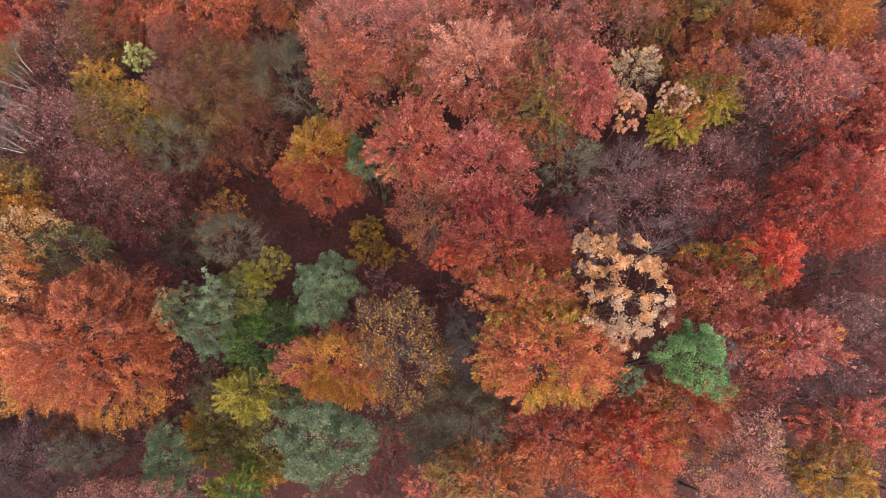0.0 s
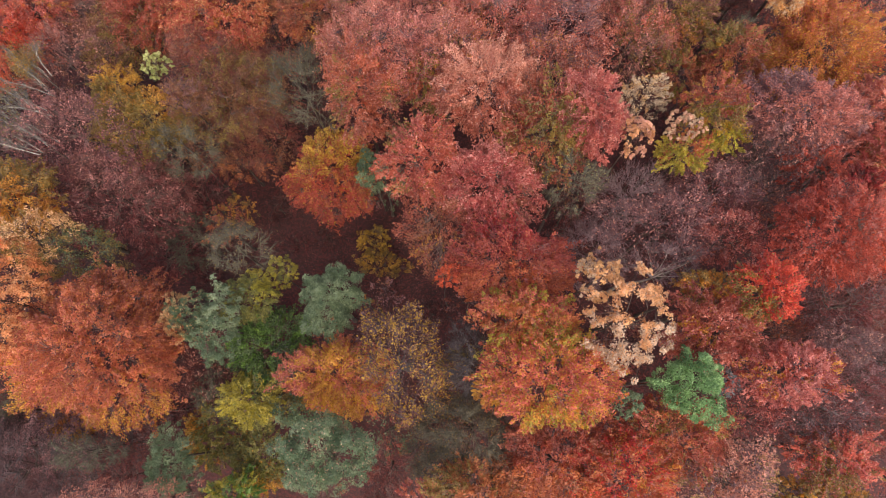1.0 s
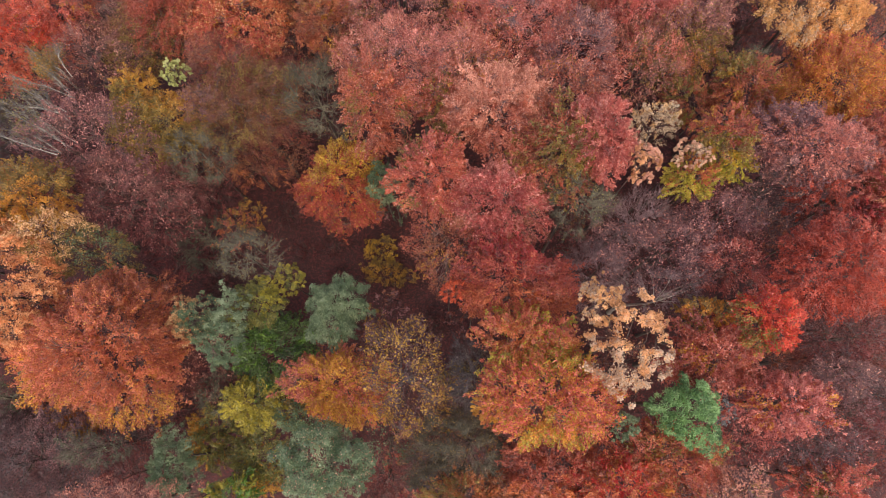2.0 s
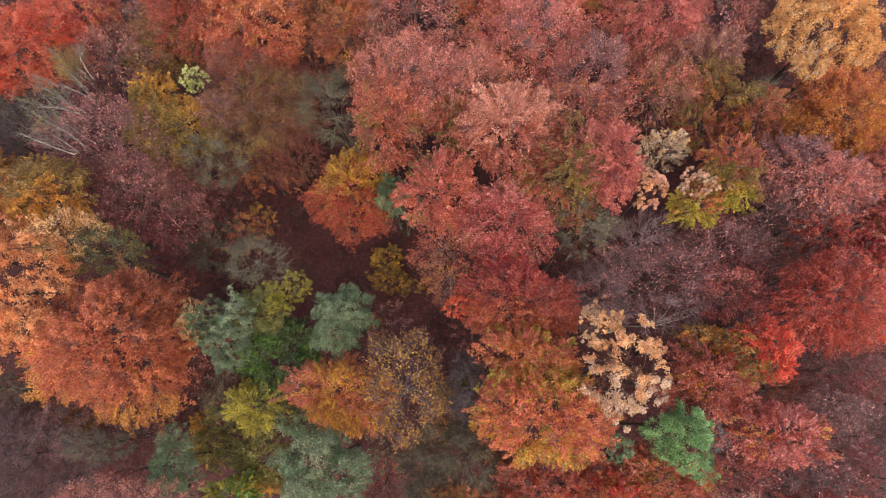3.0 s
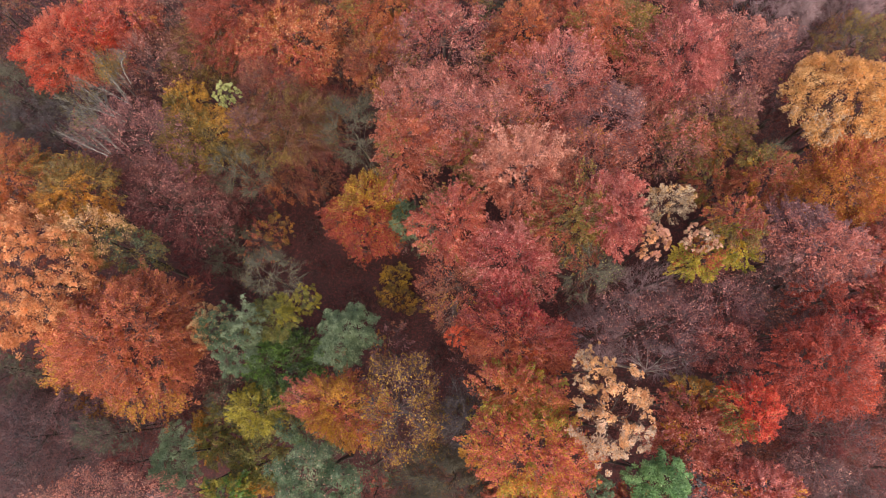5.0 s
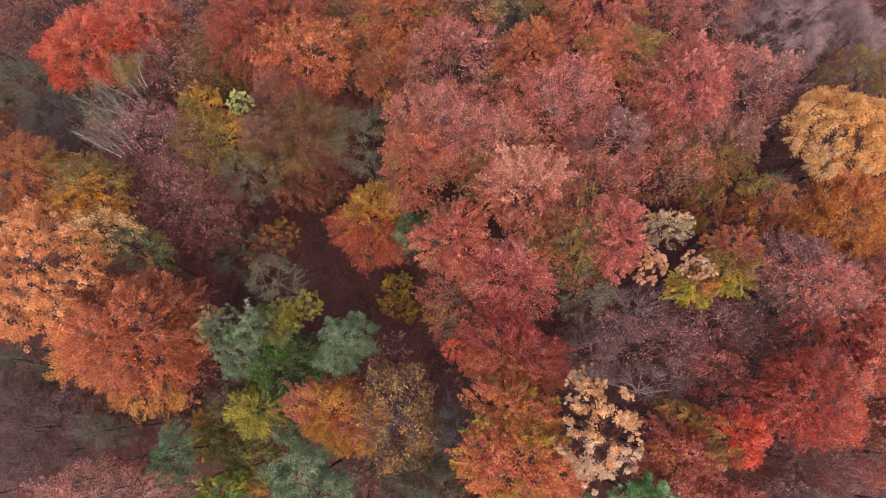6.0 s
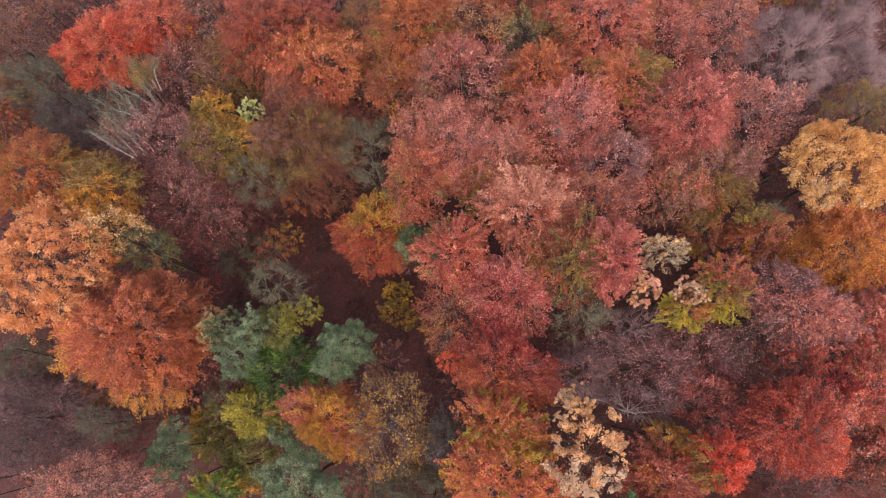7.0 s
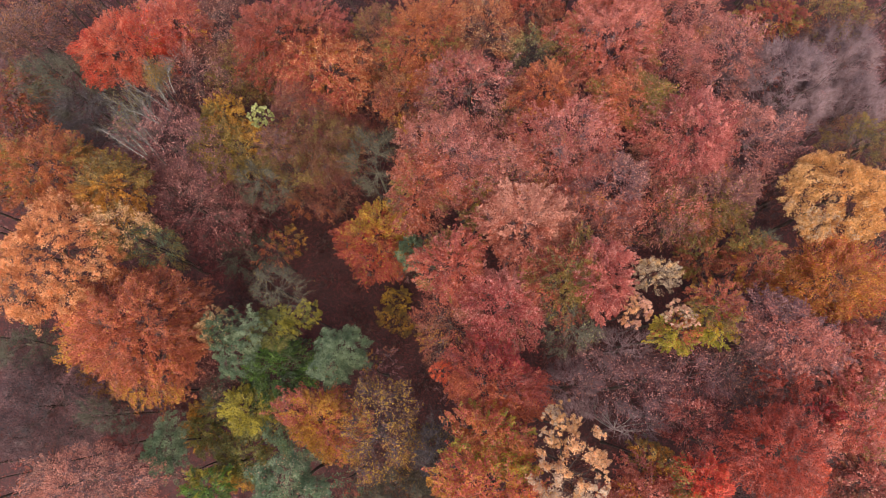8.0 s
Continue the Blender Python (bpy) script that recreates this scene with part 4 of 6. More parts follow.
tree("shrub", -8.6, 17.5, 3.5, 2.1, 1.8, "YELLOW", "low yellow-olive sapling at the clearing edge", second="OLIVE", share=0.40, density=2.00)
tree("shrub", -7.3, 14.9, 3.5, 2.9, 1.5, "YELLOW", "low golden-olive sapling at the clearing edge", second="OLIVE", share=0.50, density=2.00)
tree("shrub", -8.1, 9.2, 9.0, 1.1, 1.3, "GOLD", "small golden sapling beside the willow", turn=21, second="OLIVE", share=0.50)
tree("sparse", 3.0, 35.3, 22.0, 3.9, 3.9, "ROSE", "rose-rust beech below its pink neighbours", turn=10, second="RUST", share=0.50, third="OLIVE", share3=0.14, fleck="PALEP", flecks=0.16)
tree("sparse", 13.9, 39.9, 22.0, 3.6, 3.6, "PINK", "dusty pink beech with thin crown of fine leaves", turn=10, second="DUSK", share=0.50, third="BROWN", share3=0.16)
tree("sparse", 34.6, 8.2, 22.0, 4.4, 3.2, "MAROON", "maroon-mauve beech with thin shaded crown", turn=10, second="MAUVE", share=0.40)
tree("bare", 32.5, 53.7, 21.5, 4.0, 4.0, "MAUVE", "bare lilac-grey beech beyond the golden oak", turn=21, density=1.60)
tree("beech", 40.8, 15.6, 23.0, 3.7, 3.2, "ROSE", "dull rose beech with shaded skirt", turn=21, second="MAROON", share=0.40, third="BROWN", share3=0.16, fleck="PALEP", flecks=0.10)
tree("sparse", 2.6, 2.0, 15.0, 3.7, 4.3, "DGREY", "grey-olive understorey tree with thin leaves", second="OLIVE", share=0.35)
tree("sparse", -0.7, -3.5, 14.0, 3.4, 3.7, "DGREY", "grey-brown understorey tree with thin leaves", second="BROWN", share=0.40)
tree("sparse", -32.3, 37.7, 16.0, 4.8, 4.8, "OLIVE", "olive-brown understorey tree with thin leaves", turn=21, second="BROWN", share=0.40)
tree("beech", 20.8, 31.2, 20.5, 2.8, 2.5, "RUST", "rust beech with olive patches below the oak", turn=17, second="OLIVE", share=0.40)
tree("sparse", 39.2, 11.9, 22.0, 3.7, 3.4, "MAROON", "maroon-rose beech with thin shaded crown", turn=17, second="ROSE", share=0.40)
tree("sparse", 28.4, 7.4, 20.0, 3.1, 2.5, "RUST", "rust beech with thin shaded crown", turn=17, second="MAROON", share=0.40)
tree("bare", 12.9, 14.0, 21.0, 3.2, 3.5, "MAUVE", "bare mauve-grey beech beside the red one", turn=17, density=1.00)
tree("sparse", 38.8, 31.1, 22.0, 3.0, 2.7, "MAROON", "maroon-brown beech with thin shaded crown", second="BROWN", share=0.40)
tree("beech", 35.6, 22.7, 25.0, 2.3, 2.0, "ROSE", "rose beech with pink upper sprays", second="PINK", share=0.40, fleck="PALEP", flecks=0.10)
tree("beech", 34.5, 19.8, 24.5, 2.5, 1.8, "CRIMSON", "dark crimson beech beside the mauve one", second="MAROON", share=0.40)
tree("sparse", -25.3, 26.9, 21.5, 2.3, 2.0, "BROWN", "brown-mauve beech beside the pale birch", second="MAUVE", share=0.40)
tree("sparse", 37.3, 4.1, 17.5, 3.6, 2.7, "MAROON", "mauve-maroon understorey beech with thin leaves", turn=3, second="DMAUVE", share=0.40)
tree("sparse", 34.2, -1.4, 17.0, 3.7, 2.7, "DMAUVE", "grey-mauve understorey beech with thin leaves", turn=3, second="MAROON", share=0.40)
tree("sparse", 37.7, -0.7, 17.5, 2.7, 3.0, "MAROON", "dark maroon understorey beech with thin leaves", turn=3, second="DMAUVE", share=0.40)
tree("sparse", 24.2, -4.9, 17.0, 3.6, 2.0, "MAROON", "maroon understorey beech with thin leaves", turn=3, second="RUST", share=0.40)
tree("sparse", 36.6, 10.2, 21.0, 3.6, 3.0, "MAROON", "dark maroon beech with thin shaded crown", turn=9, second="DMAUVE", share=0.40)
tree("sparse", 37.6, 4.5, 20.0, 3.2, 3.2, "DMAUVE", "grey-maroon beech with thin shaded crown", turn=9, second="MAROON", share=0.40)

# ---------------------------------------------------------------- undergrowth in the gaps
tree("sparse", -75.4, 33.3, 17.2, 3.5, 3.7, "BROWN", "tall brown beech with thinning leaves", second="MAUVE", share=0.40, density=0.36)
tree("sparse", -75.6, 39.5, 17.3, 2.8, 3.1, "BROWN", "tall brown beech with thinning leaves", second="RUST", share=0.40, density=0.36)
tree("sparse", -74.5, 43.6, 17.7, 3.0, 3.4, "BROWN", "tall brown beech with thinning leaves", second="MAUVE", share=0.40, density=0.36)
tree("sparse", -71.1, 26.2, 17.5, 3.3, 3.3, "BROWN", "tall brown beech with thinning leaves", second="MAUVE", share=0.40, density=0.36)
tree("sparse", -70.5, 29.3, 10.0, 2.1, 2.1, "BROWN", "low brown beech with thinning leaves", second="MAUVE", share=0.40, density=0.36)
tree("sparse", -69.9, 34.2, 14.7, 3.1, 2.9, "BROWN", "tall brown beech with thinning leaves", second="RUST", share=0.40, density=0.36)
tree("sparse", -70.0, 38.5, 16.1, 3.5, 3.4, "BROWN", "tall brown beech with thinning leaves", second="RUST", share=0.40, density=0.36)
tree("sparse", -71.2, 43.0, 7.5, 2.4, 2.7, "BROWN", "low brown beech with thinning leaves", second="RUST", share=0.40, density=0.36)
tree("sparse", -64.9, 11.9, 17.4, 3.5, 3.6, "RUST", "tall rust-red beech with thinning leaves", second="BROWN", share=0.40, density=0.36)
tree("sparse", -67.4, 18.1, 18.8, 3.1, 2.7, "RUST", "tall rust-red beech with thinning leaves", second="BROWN", share=0.40, density=0.36)
tree("sparse", -67.7, 21.3, 12.1, 2.2, 2.1, "RUST", "low rust-red beech with thinning leaves", second="BROWN", share=0.40, density=0.36)
tree("sparse", -67.1, 26.5, 9.1, 2.3, 2.5, "BROWN", "low brown beech with thinning leaves", second="MAUVE", share=0.40, density=0.36)
tree("sparse", -66.4, 31.1, 16.8, 2.8, 3.1, "BROWN", "tall brown beech with thinning leaves", second="RUST", share=0.40, density=0.36)
tree("sparse", -66.2, 35.9, 7.2, 2.3, 2.5, "BROWN", "low brown beech with thinning leaves", second="RUST", share=0.40, density=0.36)
tree("sparse", -65.8, 39.0, 10.8, 2.7, 2.7, "BROWN", "low brown beech with thinning leaves", second="MAUVE", share=0.40, density=0.36)
tree("sparse", -66.2, 43.6, 15.8, 3.3, 3.4, "BROWN", "tall brown beech with thinning leaves", second="MAUVE", share=0.40, density=0.36)
tree("sparse", -60.9, 9.8, 16.0, 3.2, 2.9, "RUST", "tall rust-red beech with thinning leaves", second="BROWN", share=0.40, density=0.36)
tree("sparse", -62.4, 13.6, 10.3, 2.5, 2.6, "RUST", "low rust-red beech with thinning leaves", second="MAUVE", share=0.40, density=0.36)
tree("sparse", -62.5, 17.8, 17.5, 3.3, 3.1, "RUST", "tall rust-red beech with thinning leaves", second="BROWN", share=0.40, density=0.36)
tree("sparse", -62.3, 22.9, 15.8, 2.7, 2.3, "RUST", "tall rust-red beech with thinning leaves", second="MAUVE", share=0.40, density=0.36)
tree("sparse", -63.0, 34.8, 9.9, 2.7, 3.0, "BROWN", "low brown beech with thinning leaves", second="MAUVE", share=0.40, density=0.36)
tree("sparse", -62.2, 39.7, 11.6, 2.7, 2.7, "BROWN", "low brown beech with thinning leaves", second="RUST", share=0.40, density=0.36)
tree("sparse", -61.8, 43.3, 8.2, 2.4, 2.7, "BROWN", "low brown beech with thinning leaves", second="RUST", share=0.40, density=0.36)
tree("sparse", -58.0, 1.4, 16.2, 3.5, 3.1, "RUST", "tall rust-red beech with thinning leaves", second="MAUVE", share=0.40, density=0.36)
tree("sparse", -56.5, 3.9, 8.2, 2.4, 2.4, "RUST", "low rust-red beech with thinning leaves", second="BROWN", share=0.40, density=0.36)
tree("sparse", -56.9, 7.7, 17.2, 3.2, 2.8, "RUST", "tall rust-red beech with thinning leaves", second="MAUVE", share=0.40, density=0.36)
tree("sparse", -56.8, 12.7, 16.4, 2.8, 2.4, "RUST", "tall rust-red beech with thinning leaves", second="BROWN", share=0.40, density=0.36)
tree("sparse", -58.6, 16.7, 9.2, 2.6, 2.7, "RUST", "low rust-red beech with thinning leaves", second="MAUVE", share=0.40, density=0.36)
tree("sparse", -57.5, 35.2, 16.1, 2.9, 3.3, "BROWN", "tall brown beech with thinning leaves", second="RUST", share=0.40, density=0.36)
tree("sparse", -59.0, 37.5, 11.5, 2.4, 2.3, "BROWN", "low brown beech with thinning leaves", second="MAUVE", share=0.40, density=0.36)
tree("sparse", -57.4, 43.9, 15.0, 3.6, 3.5, "BROWN", "tall brown beech with thinning leaves", second="MAUVE", share=0.40, density=0.36)
tree("sparse", -57.9, 46.7, 8.3, 2.4, 2.7, "BROWN", "low brown beech with thinning leaves", second="MAUVE", share=0.40, density=0.36)
tree("sparse", -53.2, -7.8, 18.5, 3.3, 3.2, "RUST", "tall rust-red beech with thinning leaves", second="BROWN", share=0.40, density=0.36)
tree("sparse", -54.2, -4.6, 9.9, 2.7, 2.4, "RUST", "low rust-red beech with thinning leaves", second="BROWN", share=0.40, density=0.36)
tree("sparse", -54.4, 0.7, 10.5, 2.3, 2.5, "RUST", "low rust-red beech with thinning leaves", second="BROWN", share=0.40, density=0.36)
tree("shrub", -54.3, 3.4, 2.6, 1.8, 1.9, "MAROON", "dark maroon undergrowth sapling on the forest floor")
tree("sparse", -52.6, 7.9, 18.3, 2.7, 2.3, "RUST", "tall rust-red beech with thinning leaves", second="MAUVE", share=0.40, density=0.36)
tree("sparse", -54.8, 11.8, 10.1, 2.4, 2.2, "RUST", "low rust-red beech with thinning leaves", second="BROWN", share=0.40, density=0.36)
tree("sparse", -54.9, 16.3, 18.9, 2.9, 2.9, "RUST", "tall rust-red beech with thinning leaves", second="BROWN", share=0.40, density=0.36)
tree("sparse", -53.5, 29.9, 10.9, 2.5, 2.8, "GREYG", "low grey-green beech with thinning leaves", second="MAUVE", share=0.40, density=0.36)
tree("sparse", -54.8, 34.1, 7.7, 2.3, 2.5, "BROWN", "low brown beech with thinning leaves", second="MAUVE", share=0.40, density=0.36)
tree("sparse", -53.0, 39.0, 15.3, 3.4, 3.2, "BROWN", "tall brown beech with thinning leaves", second="MAUVE", share=0.40, density=0.36)
tree("shrub", -52.6, 41.7, 0.6, 1.3, 1.7, "RUST", "rust-brown undergrowth sapling on the forest floor")
tree("sparse", -52.9, 47.7, 15.0, 2.9, 3.1, "BROWN", "tall brown beech with thinning leaves", second="MAUVE", share=0.40, density=0.36)
tree("sparse", -48.5, -14.1, 18.7, 2.7, 2.9, "RUST", "tall rust-red beech with thinning leaves", second="BROWN", share=0.40, density=0.36)
tree("sparse", -47.9, -8.8, 17.8, 3.0, 3.2, "RUST", "tall rust-red beech with thinning leaves", second="MAUVE", share=0.40, density=0.36)
tree("sparse", -48.3, -5.4, 10.4, 2.0, 2.2, "RUST", "low rust-red beech with thinning leaves", second="MAUVE", share=0.40, density=0.36)
tree("sparse", -47.9, 1.5, 16.3, 3.0, 3.3, "RUST", "tall rust-red beech with thinning leaves", second="BROWN", share=0.40, density=0.36)
tree("sparse", -49.2, 3.9, 13.2, 2.1, 1.9, "RUST", "low rust-red beech with thinning leaves", second="MAUVE", share=0.40, density=0.36)
tree("shrub", -50.2, 8.8, 2.7, 1.4, 1.8, "RUST", "rust-brown undergrowth sapling on the forest floor")
tree("sparse", -49.9, 11.7, 13.7, 2.1, 1.9, "RUST", "low rust-red beech with thinning leaves", second="MAUVE", share=0.40, density=0.36)
tree("sparse", -50.5, 41.6, 12.2, 2.2, 2.3, "BROWN", "low brown beech with thinning leaves", second="MAUVE", share=0.40, density=0.36)
tree("sparse", -48.3, 47.8, 18.9, 3.1, 3.4, "BROWN", "tall brown beech with thinning leaves", second="MAUVE", share=0.40, density=0.36)
tree("sparse", -48.2, 52.0, 17.0, 3.0, 2.8, "BROWN", "tall brown beech with thinning leaves", second="MAUVE", share=0.40, density=0.36)
tree("sparse", -44.3, -21.3, 19.2, 2.8, 2.8, "RUST", "tall rust-red beech with thinning leaves", second="MAUVE", share=0.40, density=0.36)
tree("sparse", -46.1, -17.8, 17.6, 2.8, 2.4, "RUST", "tall rust-red beech with thinning leaves", second="BROWN", share=0.40, density=0.36)
tree("sparse", -46.3, -13.3, 12.9, 2.3, 2.1, "RUST", "low rust-red beech with thinning leaves", second="BROWN", share=0.40, density=0.36)
tree("shrub", -44.4, -3.2, 5.0, 2.0, 1.5, "BROWN", "brown undergrowth sapling on the forest floor")
tree("sparse", -45.0, -0.9, 11.9, 2.0, 1.8, "GREYG", "low grey-green beech with thinning leaves", second="RUST", share=0.40, density=0.36)
tree("sparse", -45.0, 3.4, 8.6, 2.3, 2.3, "RUST", "low rust-red beech with thinning leaves", second="BROWN", share=0.40, density=0.36)
tree("shrub", -44.8, 7.6, 1.8, 1.6, 1.9, "MAROON", "dark maroon undergrowth sapling on the forest floor")
tree("sparse", -45.8, 21.0, 11.3, 2.1, 1.9, "BROWN", "low brown beech with thinning leaves", second="RUST", share=0.40, density=0.36)
tree("sparse", -45.9, 26.6, 12.8, 2.1, 1.8, "BROWN", "low brown beech with thinning leaves", second="RUST", share=0.40, density=0.36)
tree("sparse", -46.0, 39.1, 7.8, 2.7, 2.3, "SALMON", "low salmon beech with thinning leaves", second="RUST", share=0.40, density=0.36)
tree("sparse", -46.0, 44.1, 18.8, 2.8, 3.2, "BROWN", "tall brown beech with thinning leaves", second="RUST", share=0.40, density=0.36)
tree("sparse", -43.8, 46.9, 8.0, 2.1, 1.9, "BROWN", "low brown beech with thinning leaves", second="MAUVE", share=0.40, density=0.36)
tree("sparse", -45.9, 51.0, 7.8, 2.7, 2.7, "BROWN", "low brown beech with thinning leaves", second="RUST", share=0.40, density=0.36)
tree("sparse", -39.6, -20.1, 19.3, 3.6, 3.6, "RUST", "tall rust-red beech with thinning leaves", second="BROWN", share=0.40, density=0.36)
tree("sparse", -41.9, -17.5, 14.2, 2.1, 1.9, "RUST", "low rust-red beech with thinning leaves", second="BROWN", share=0.40, density=0.36)
tree("sparse", -42.0, -12.8, 18.9, 3.1, 3.3, "RUST", "tall rust-red beech with thinning leaves", second="MAUVE", share=0.40, density=0.36)
tree("sparse", -41.8, 0.5, 9.9, 2.3, 2.4, "GREYG", "low grey-green beech with thinning leaves", second="MAUVE", share=0.40, density=0.36)
tree("shrub", -41.7, 16.6, 2.6, 2.1, 1.5, "MAROON", "dark maroon undergrowth sapling on the forest floor")
tree("sparse", -40.1, 42.0, 10.0, 2.8, 2.6, "MAUVE", "low mauve beech with thinning leaves", second="BROWN", share=0.40, density=0.36)
tree("sparse", -39.8, 47.1, 17.2, 2.9, 2.6, "BROWN", "tall brown beech with thinning leaves", second="RUST", share=0.40, density=0.36)
tree("sparse", -41.1, 52.8, 18.3, 2.9, 3.2, "BROWN", "tall brown beech with thinning leaves", second="RUST", share=0.40, density=0.36)
tree("shrub", -39.7, 54.7, 1.9, 2.0, 1.8, "OLIVE", "olive undergrowth sapling on the forest floor")
tree("shrub", -37.0, -21.0, 5.4, 2.2, 1.6, "RUST", "rust-brown undergrowth sapling on the forest floor")
tree("sparse", -36.9, -16.9, 12.9, 2.7, 2.8, "RUST", "low rust-red beech with thinning leaves", second="MAUVE", share=0.40, density=0.36)
tree("sparse", -36.5, -13.4, 13.3, 2.5, 2.4, "RUST", "low rust-red beech with thinning leaves", second="BROWN", share=0.40, density=0.36)
tree("sparse", -36.2, 0.6, 10.9, 2.7, 2.3, "ORANGE", "low orange beech with thinning leaves", second="RUST", share=0.40, density=0.36)
tree("sparse", -36.1, 9.5, 13.3, 2.5, 2.5, "BROWN", "low brown beech with thinning leaves", second="MAUVE", share=0.40, density=0.36)
tree("sparse", -37.7, 42.6, 10.3, 2.7, 2.7, "MAUVE", "low mauve beech with thinning leaves", second="BROWN", share=0.40, density=0.36)
tree("sparse", -35.8, 48.8, 15.5, 2.7, 2.4, "BROWN", "tall brown beech with thinning leaves", second="MAUVE", share=0.40, density=0.36)
tree("sparse", -34.8, 55.0, 17.4, 3.5, 3.2, "BROWN", "tall brown beech with thinning leaves", second="RUST", share=0.40, density=0.36)
tree("sparse", -32.2, -17.5, 19.8, 3.5, 3.1, "RUST", "tall rust-red beech with thinning leaves", second="BROWN", share=0.40, density=0.36)
# litter-coloured saplings from here on have the gaps' shade in their leaf colour
tree("shrub", -30.9, -3.5, 0.7, 1.6, 2.0, "LITTER", "red-brown undergrowth sapling on the forest floor, darkened for shade")
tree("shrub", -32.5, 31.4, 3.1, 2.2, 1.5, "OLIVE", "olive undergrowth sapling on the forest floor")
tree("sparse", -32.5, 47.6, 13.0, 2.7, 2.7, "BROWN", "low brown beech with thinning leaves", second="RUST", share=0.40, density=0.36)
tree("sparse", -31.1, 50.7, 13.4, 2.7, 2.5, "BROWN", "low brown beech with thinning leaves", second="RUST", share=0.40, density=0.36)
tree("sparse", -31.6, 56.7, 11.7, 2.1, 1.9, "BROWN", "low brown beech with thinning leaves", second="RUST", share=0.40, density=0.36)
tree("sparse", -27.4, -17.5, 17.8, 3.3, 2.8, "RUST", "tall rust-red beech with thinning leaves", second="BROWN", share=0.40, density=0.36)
tree("shrub", -27.3, -3.6, 2.4, 1.6, 2.0, "LITTER", "red-brown undergrowth sapling on the forest floor, darkened for shade")
tree("shrub", -27.8, 10.1, 1.8, 1.6, 1.7, "LITTER", "red-brown undergrowth sapling on the forest floor, darkened for shade")
tree("shrub", -27.2, 12.4, 2.5, 1.6, 1.8, "LITTER", "red-brown undergrowth sapling on the forest floor, darkened for shade")
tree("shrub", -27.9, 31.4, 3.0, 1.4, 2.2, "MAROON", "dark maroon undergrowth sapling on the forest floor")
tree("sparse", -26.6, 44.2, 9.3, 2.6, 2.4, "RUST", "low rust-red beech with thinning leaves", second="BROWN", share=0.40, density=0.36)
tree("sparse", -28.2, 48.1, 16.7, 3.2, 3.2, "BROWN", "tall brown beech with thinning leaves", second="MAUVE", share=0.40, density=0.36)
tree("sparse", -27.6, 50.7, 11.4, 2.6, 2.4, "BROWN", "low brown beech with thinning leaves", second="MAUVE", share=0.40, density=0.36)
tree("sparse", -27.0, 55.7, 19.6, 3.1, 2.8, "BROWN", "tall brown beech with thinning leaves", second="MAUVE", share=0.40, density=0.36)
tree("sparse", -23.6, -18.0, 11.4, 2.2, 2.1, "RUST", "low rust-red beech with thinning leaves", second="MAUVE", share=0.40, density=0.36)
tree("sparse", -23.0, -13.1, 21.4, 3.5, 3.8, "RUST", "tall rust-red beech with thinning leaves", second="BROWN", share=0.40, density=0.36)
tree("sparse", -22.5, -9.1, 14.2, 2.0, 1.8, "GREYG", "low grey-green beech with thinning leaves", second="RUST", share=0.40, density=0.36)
tree("shrub", -24.8, -0.2, 2.2, 2.0, 1.8, "LITTER", "red-brown undergrowth sapling on the forest floor, darkened for shade")
tree("shrub", -23.4, 9.6, 2.6, 1.8, 1.4, "LITTER", "red-brown undergrowth sapling on the forest floor, darkened for shade")
tree("shrub", -24.7, 11.6, 1.1, 1.7, 1.3, "LITTER", "red-brown undergrowth sapling on the forest floor, darkened for shade")
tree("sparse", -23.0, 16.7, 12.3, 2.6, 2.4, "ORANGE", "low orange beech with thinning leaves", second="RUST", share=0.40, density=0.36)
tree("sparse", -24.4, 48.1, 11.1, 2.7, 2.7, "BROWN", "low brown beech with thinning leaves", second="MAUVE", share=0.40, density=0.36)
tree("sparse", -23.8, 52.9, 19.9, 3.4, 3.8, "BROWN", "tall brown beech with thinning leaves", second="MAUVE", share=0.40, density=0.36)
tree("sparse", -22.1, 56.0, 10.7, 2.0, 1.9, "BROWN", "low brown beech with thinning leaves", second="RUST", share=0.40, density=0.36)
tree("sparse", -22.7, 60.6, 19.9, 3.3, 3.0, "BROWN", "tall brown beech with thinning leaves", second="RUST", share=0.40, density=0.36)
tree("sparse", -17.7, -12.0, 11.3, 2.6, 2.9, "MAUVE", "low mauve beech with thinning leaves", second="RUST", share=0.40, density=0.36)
tree("shrub", -17.8, 17.1, 2.5, 2.2, 1.2, "LITTER", "red-brown undergrowth sapling on the forest floor, darkened for shade")
tree("shrub", -19.8, 21.2, 1.9, 1.7, 2.1, "LITTER", "red-brown undergrowth sapling on the forest floor, darkened for shade")
tree("shrub", -20.0, 25.3, 0.5, 1.4, 1.8, "LITTER", "red-brown undergrowth sapling on the forest floor, darkened for shade")
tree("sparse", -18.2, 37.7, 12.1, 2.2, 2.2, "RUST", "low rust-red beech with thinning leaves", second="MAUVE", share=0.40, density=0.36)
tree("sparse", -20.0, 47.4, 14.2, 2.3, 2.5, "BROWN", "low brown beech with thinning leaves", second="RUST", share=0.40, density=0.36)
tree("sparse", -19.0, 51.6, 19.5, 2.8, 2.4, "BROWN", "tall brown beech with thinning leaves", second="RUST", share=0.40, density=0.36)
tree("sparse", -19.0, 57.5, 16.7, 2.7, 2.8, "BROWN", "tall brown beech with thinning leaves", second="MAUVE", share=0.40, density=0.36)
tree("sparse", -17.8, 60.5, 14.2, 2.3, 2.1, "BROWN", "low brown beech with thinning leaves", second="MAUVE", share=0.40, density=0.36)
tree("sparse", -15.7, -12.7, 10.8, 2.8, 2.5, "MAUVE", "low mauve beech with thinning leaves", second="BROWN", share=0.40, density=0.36)
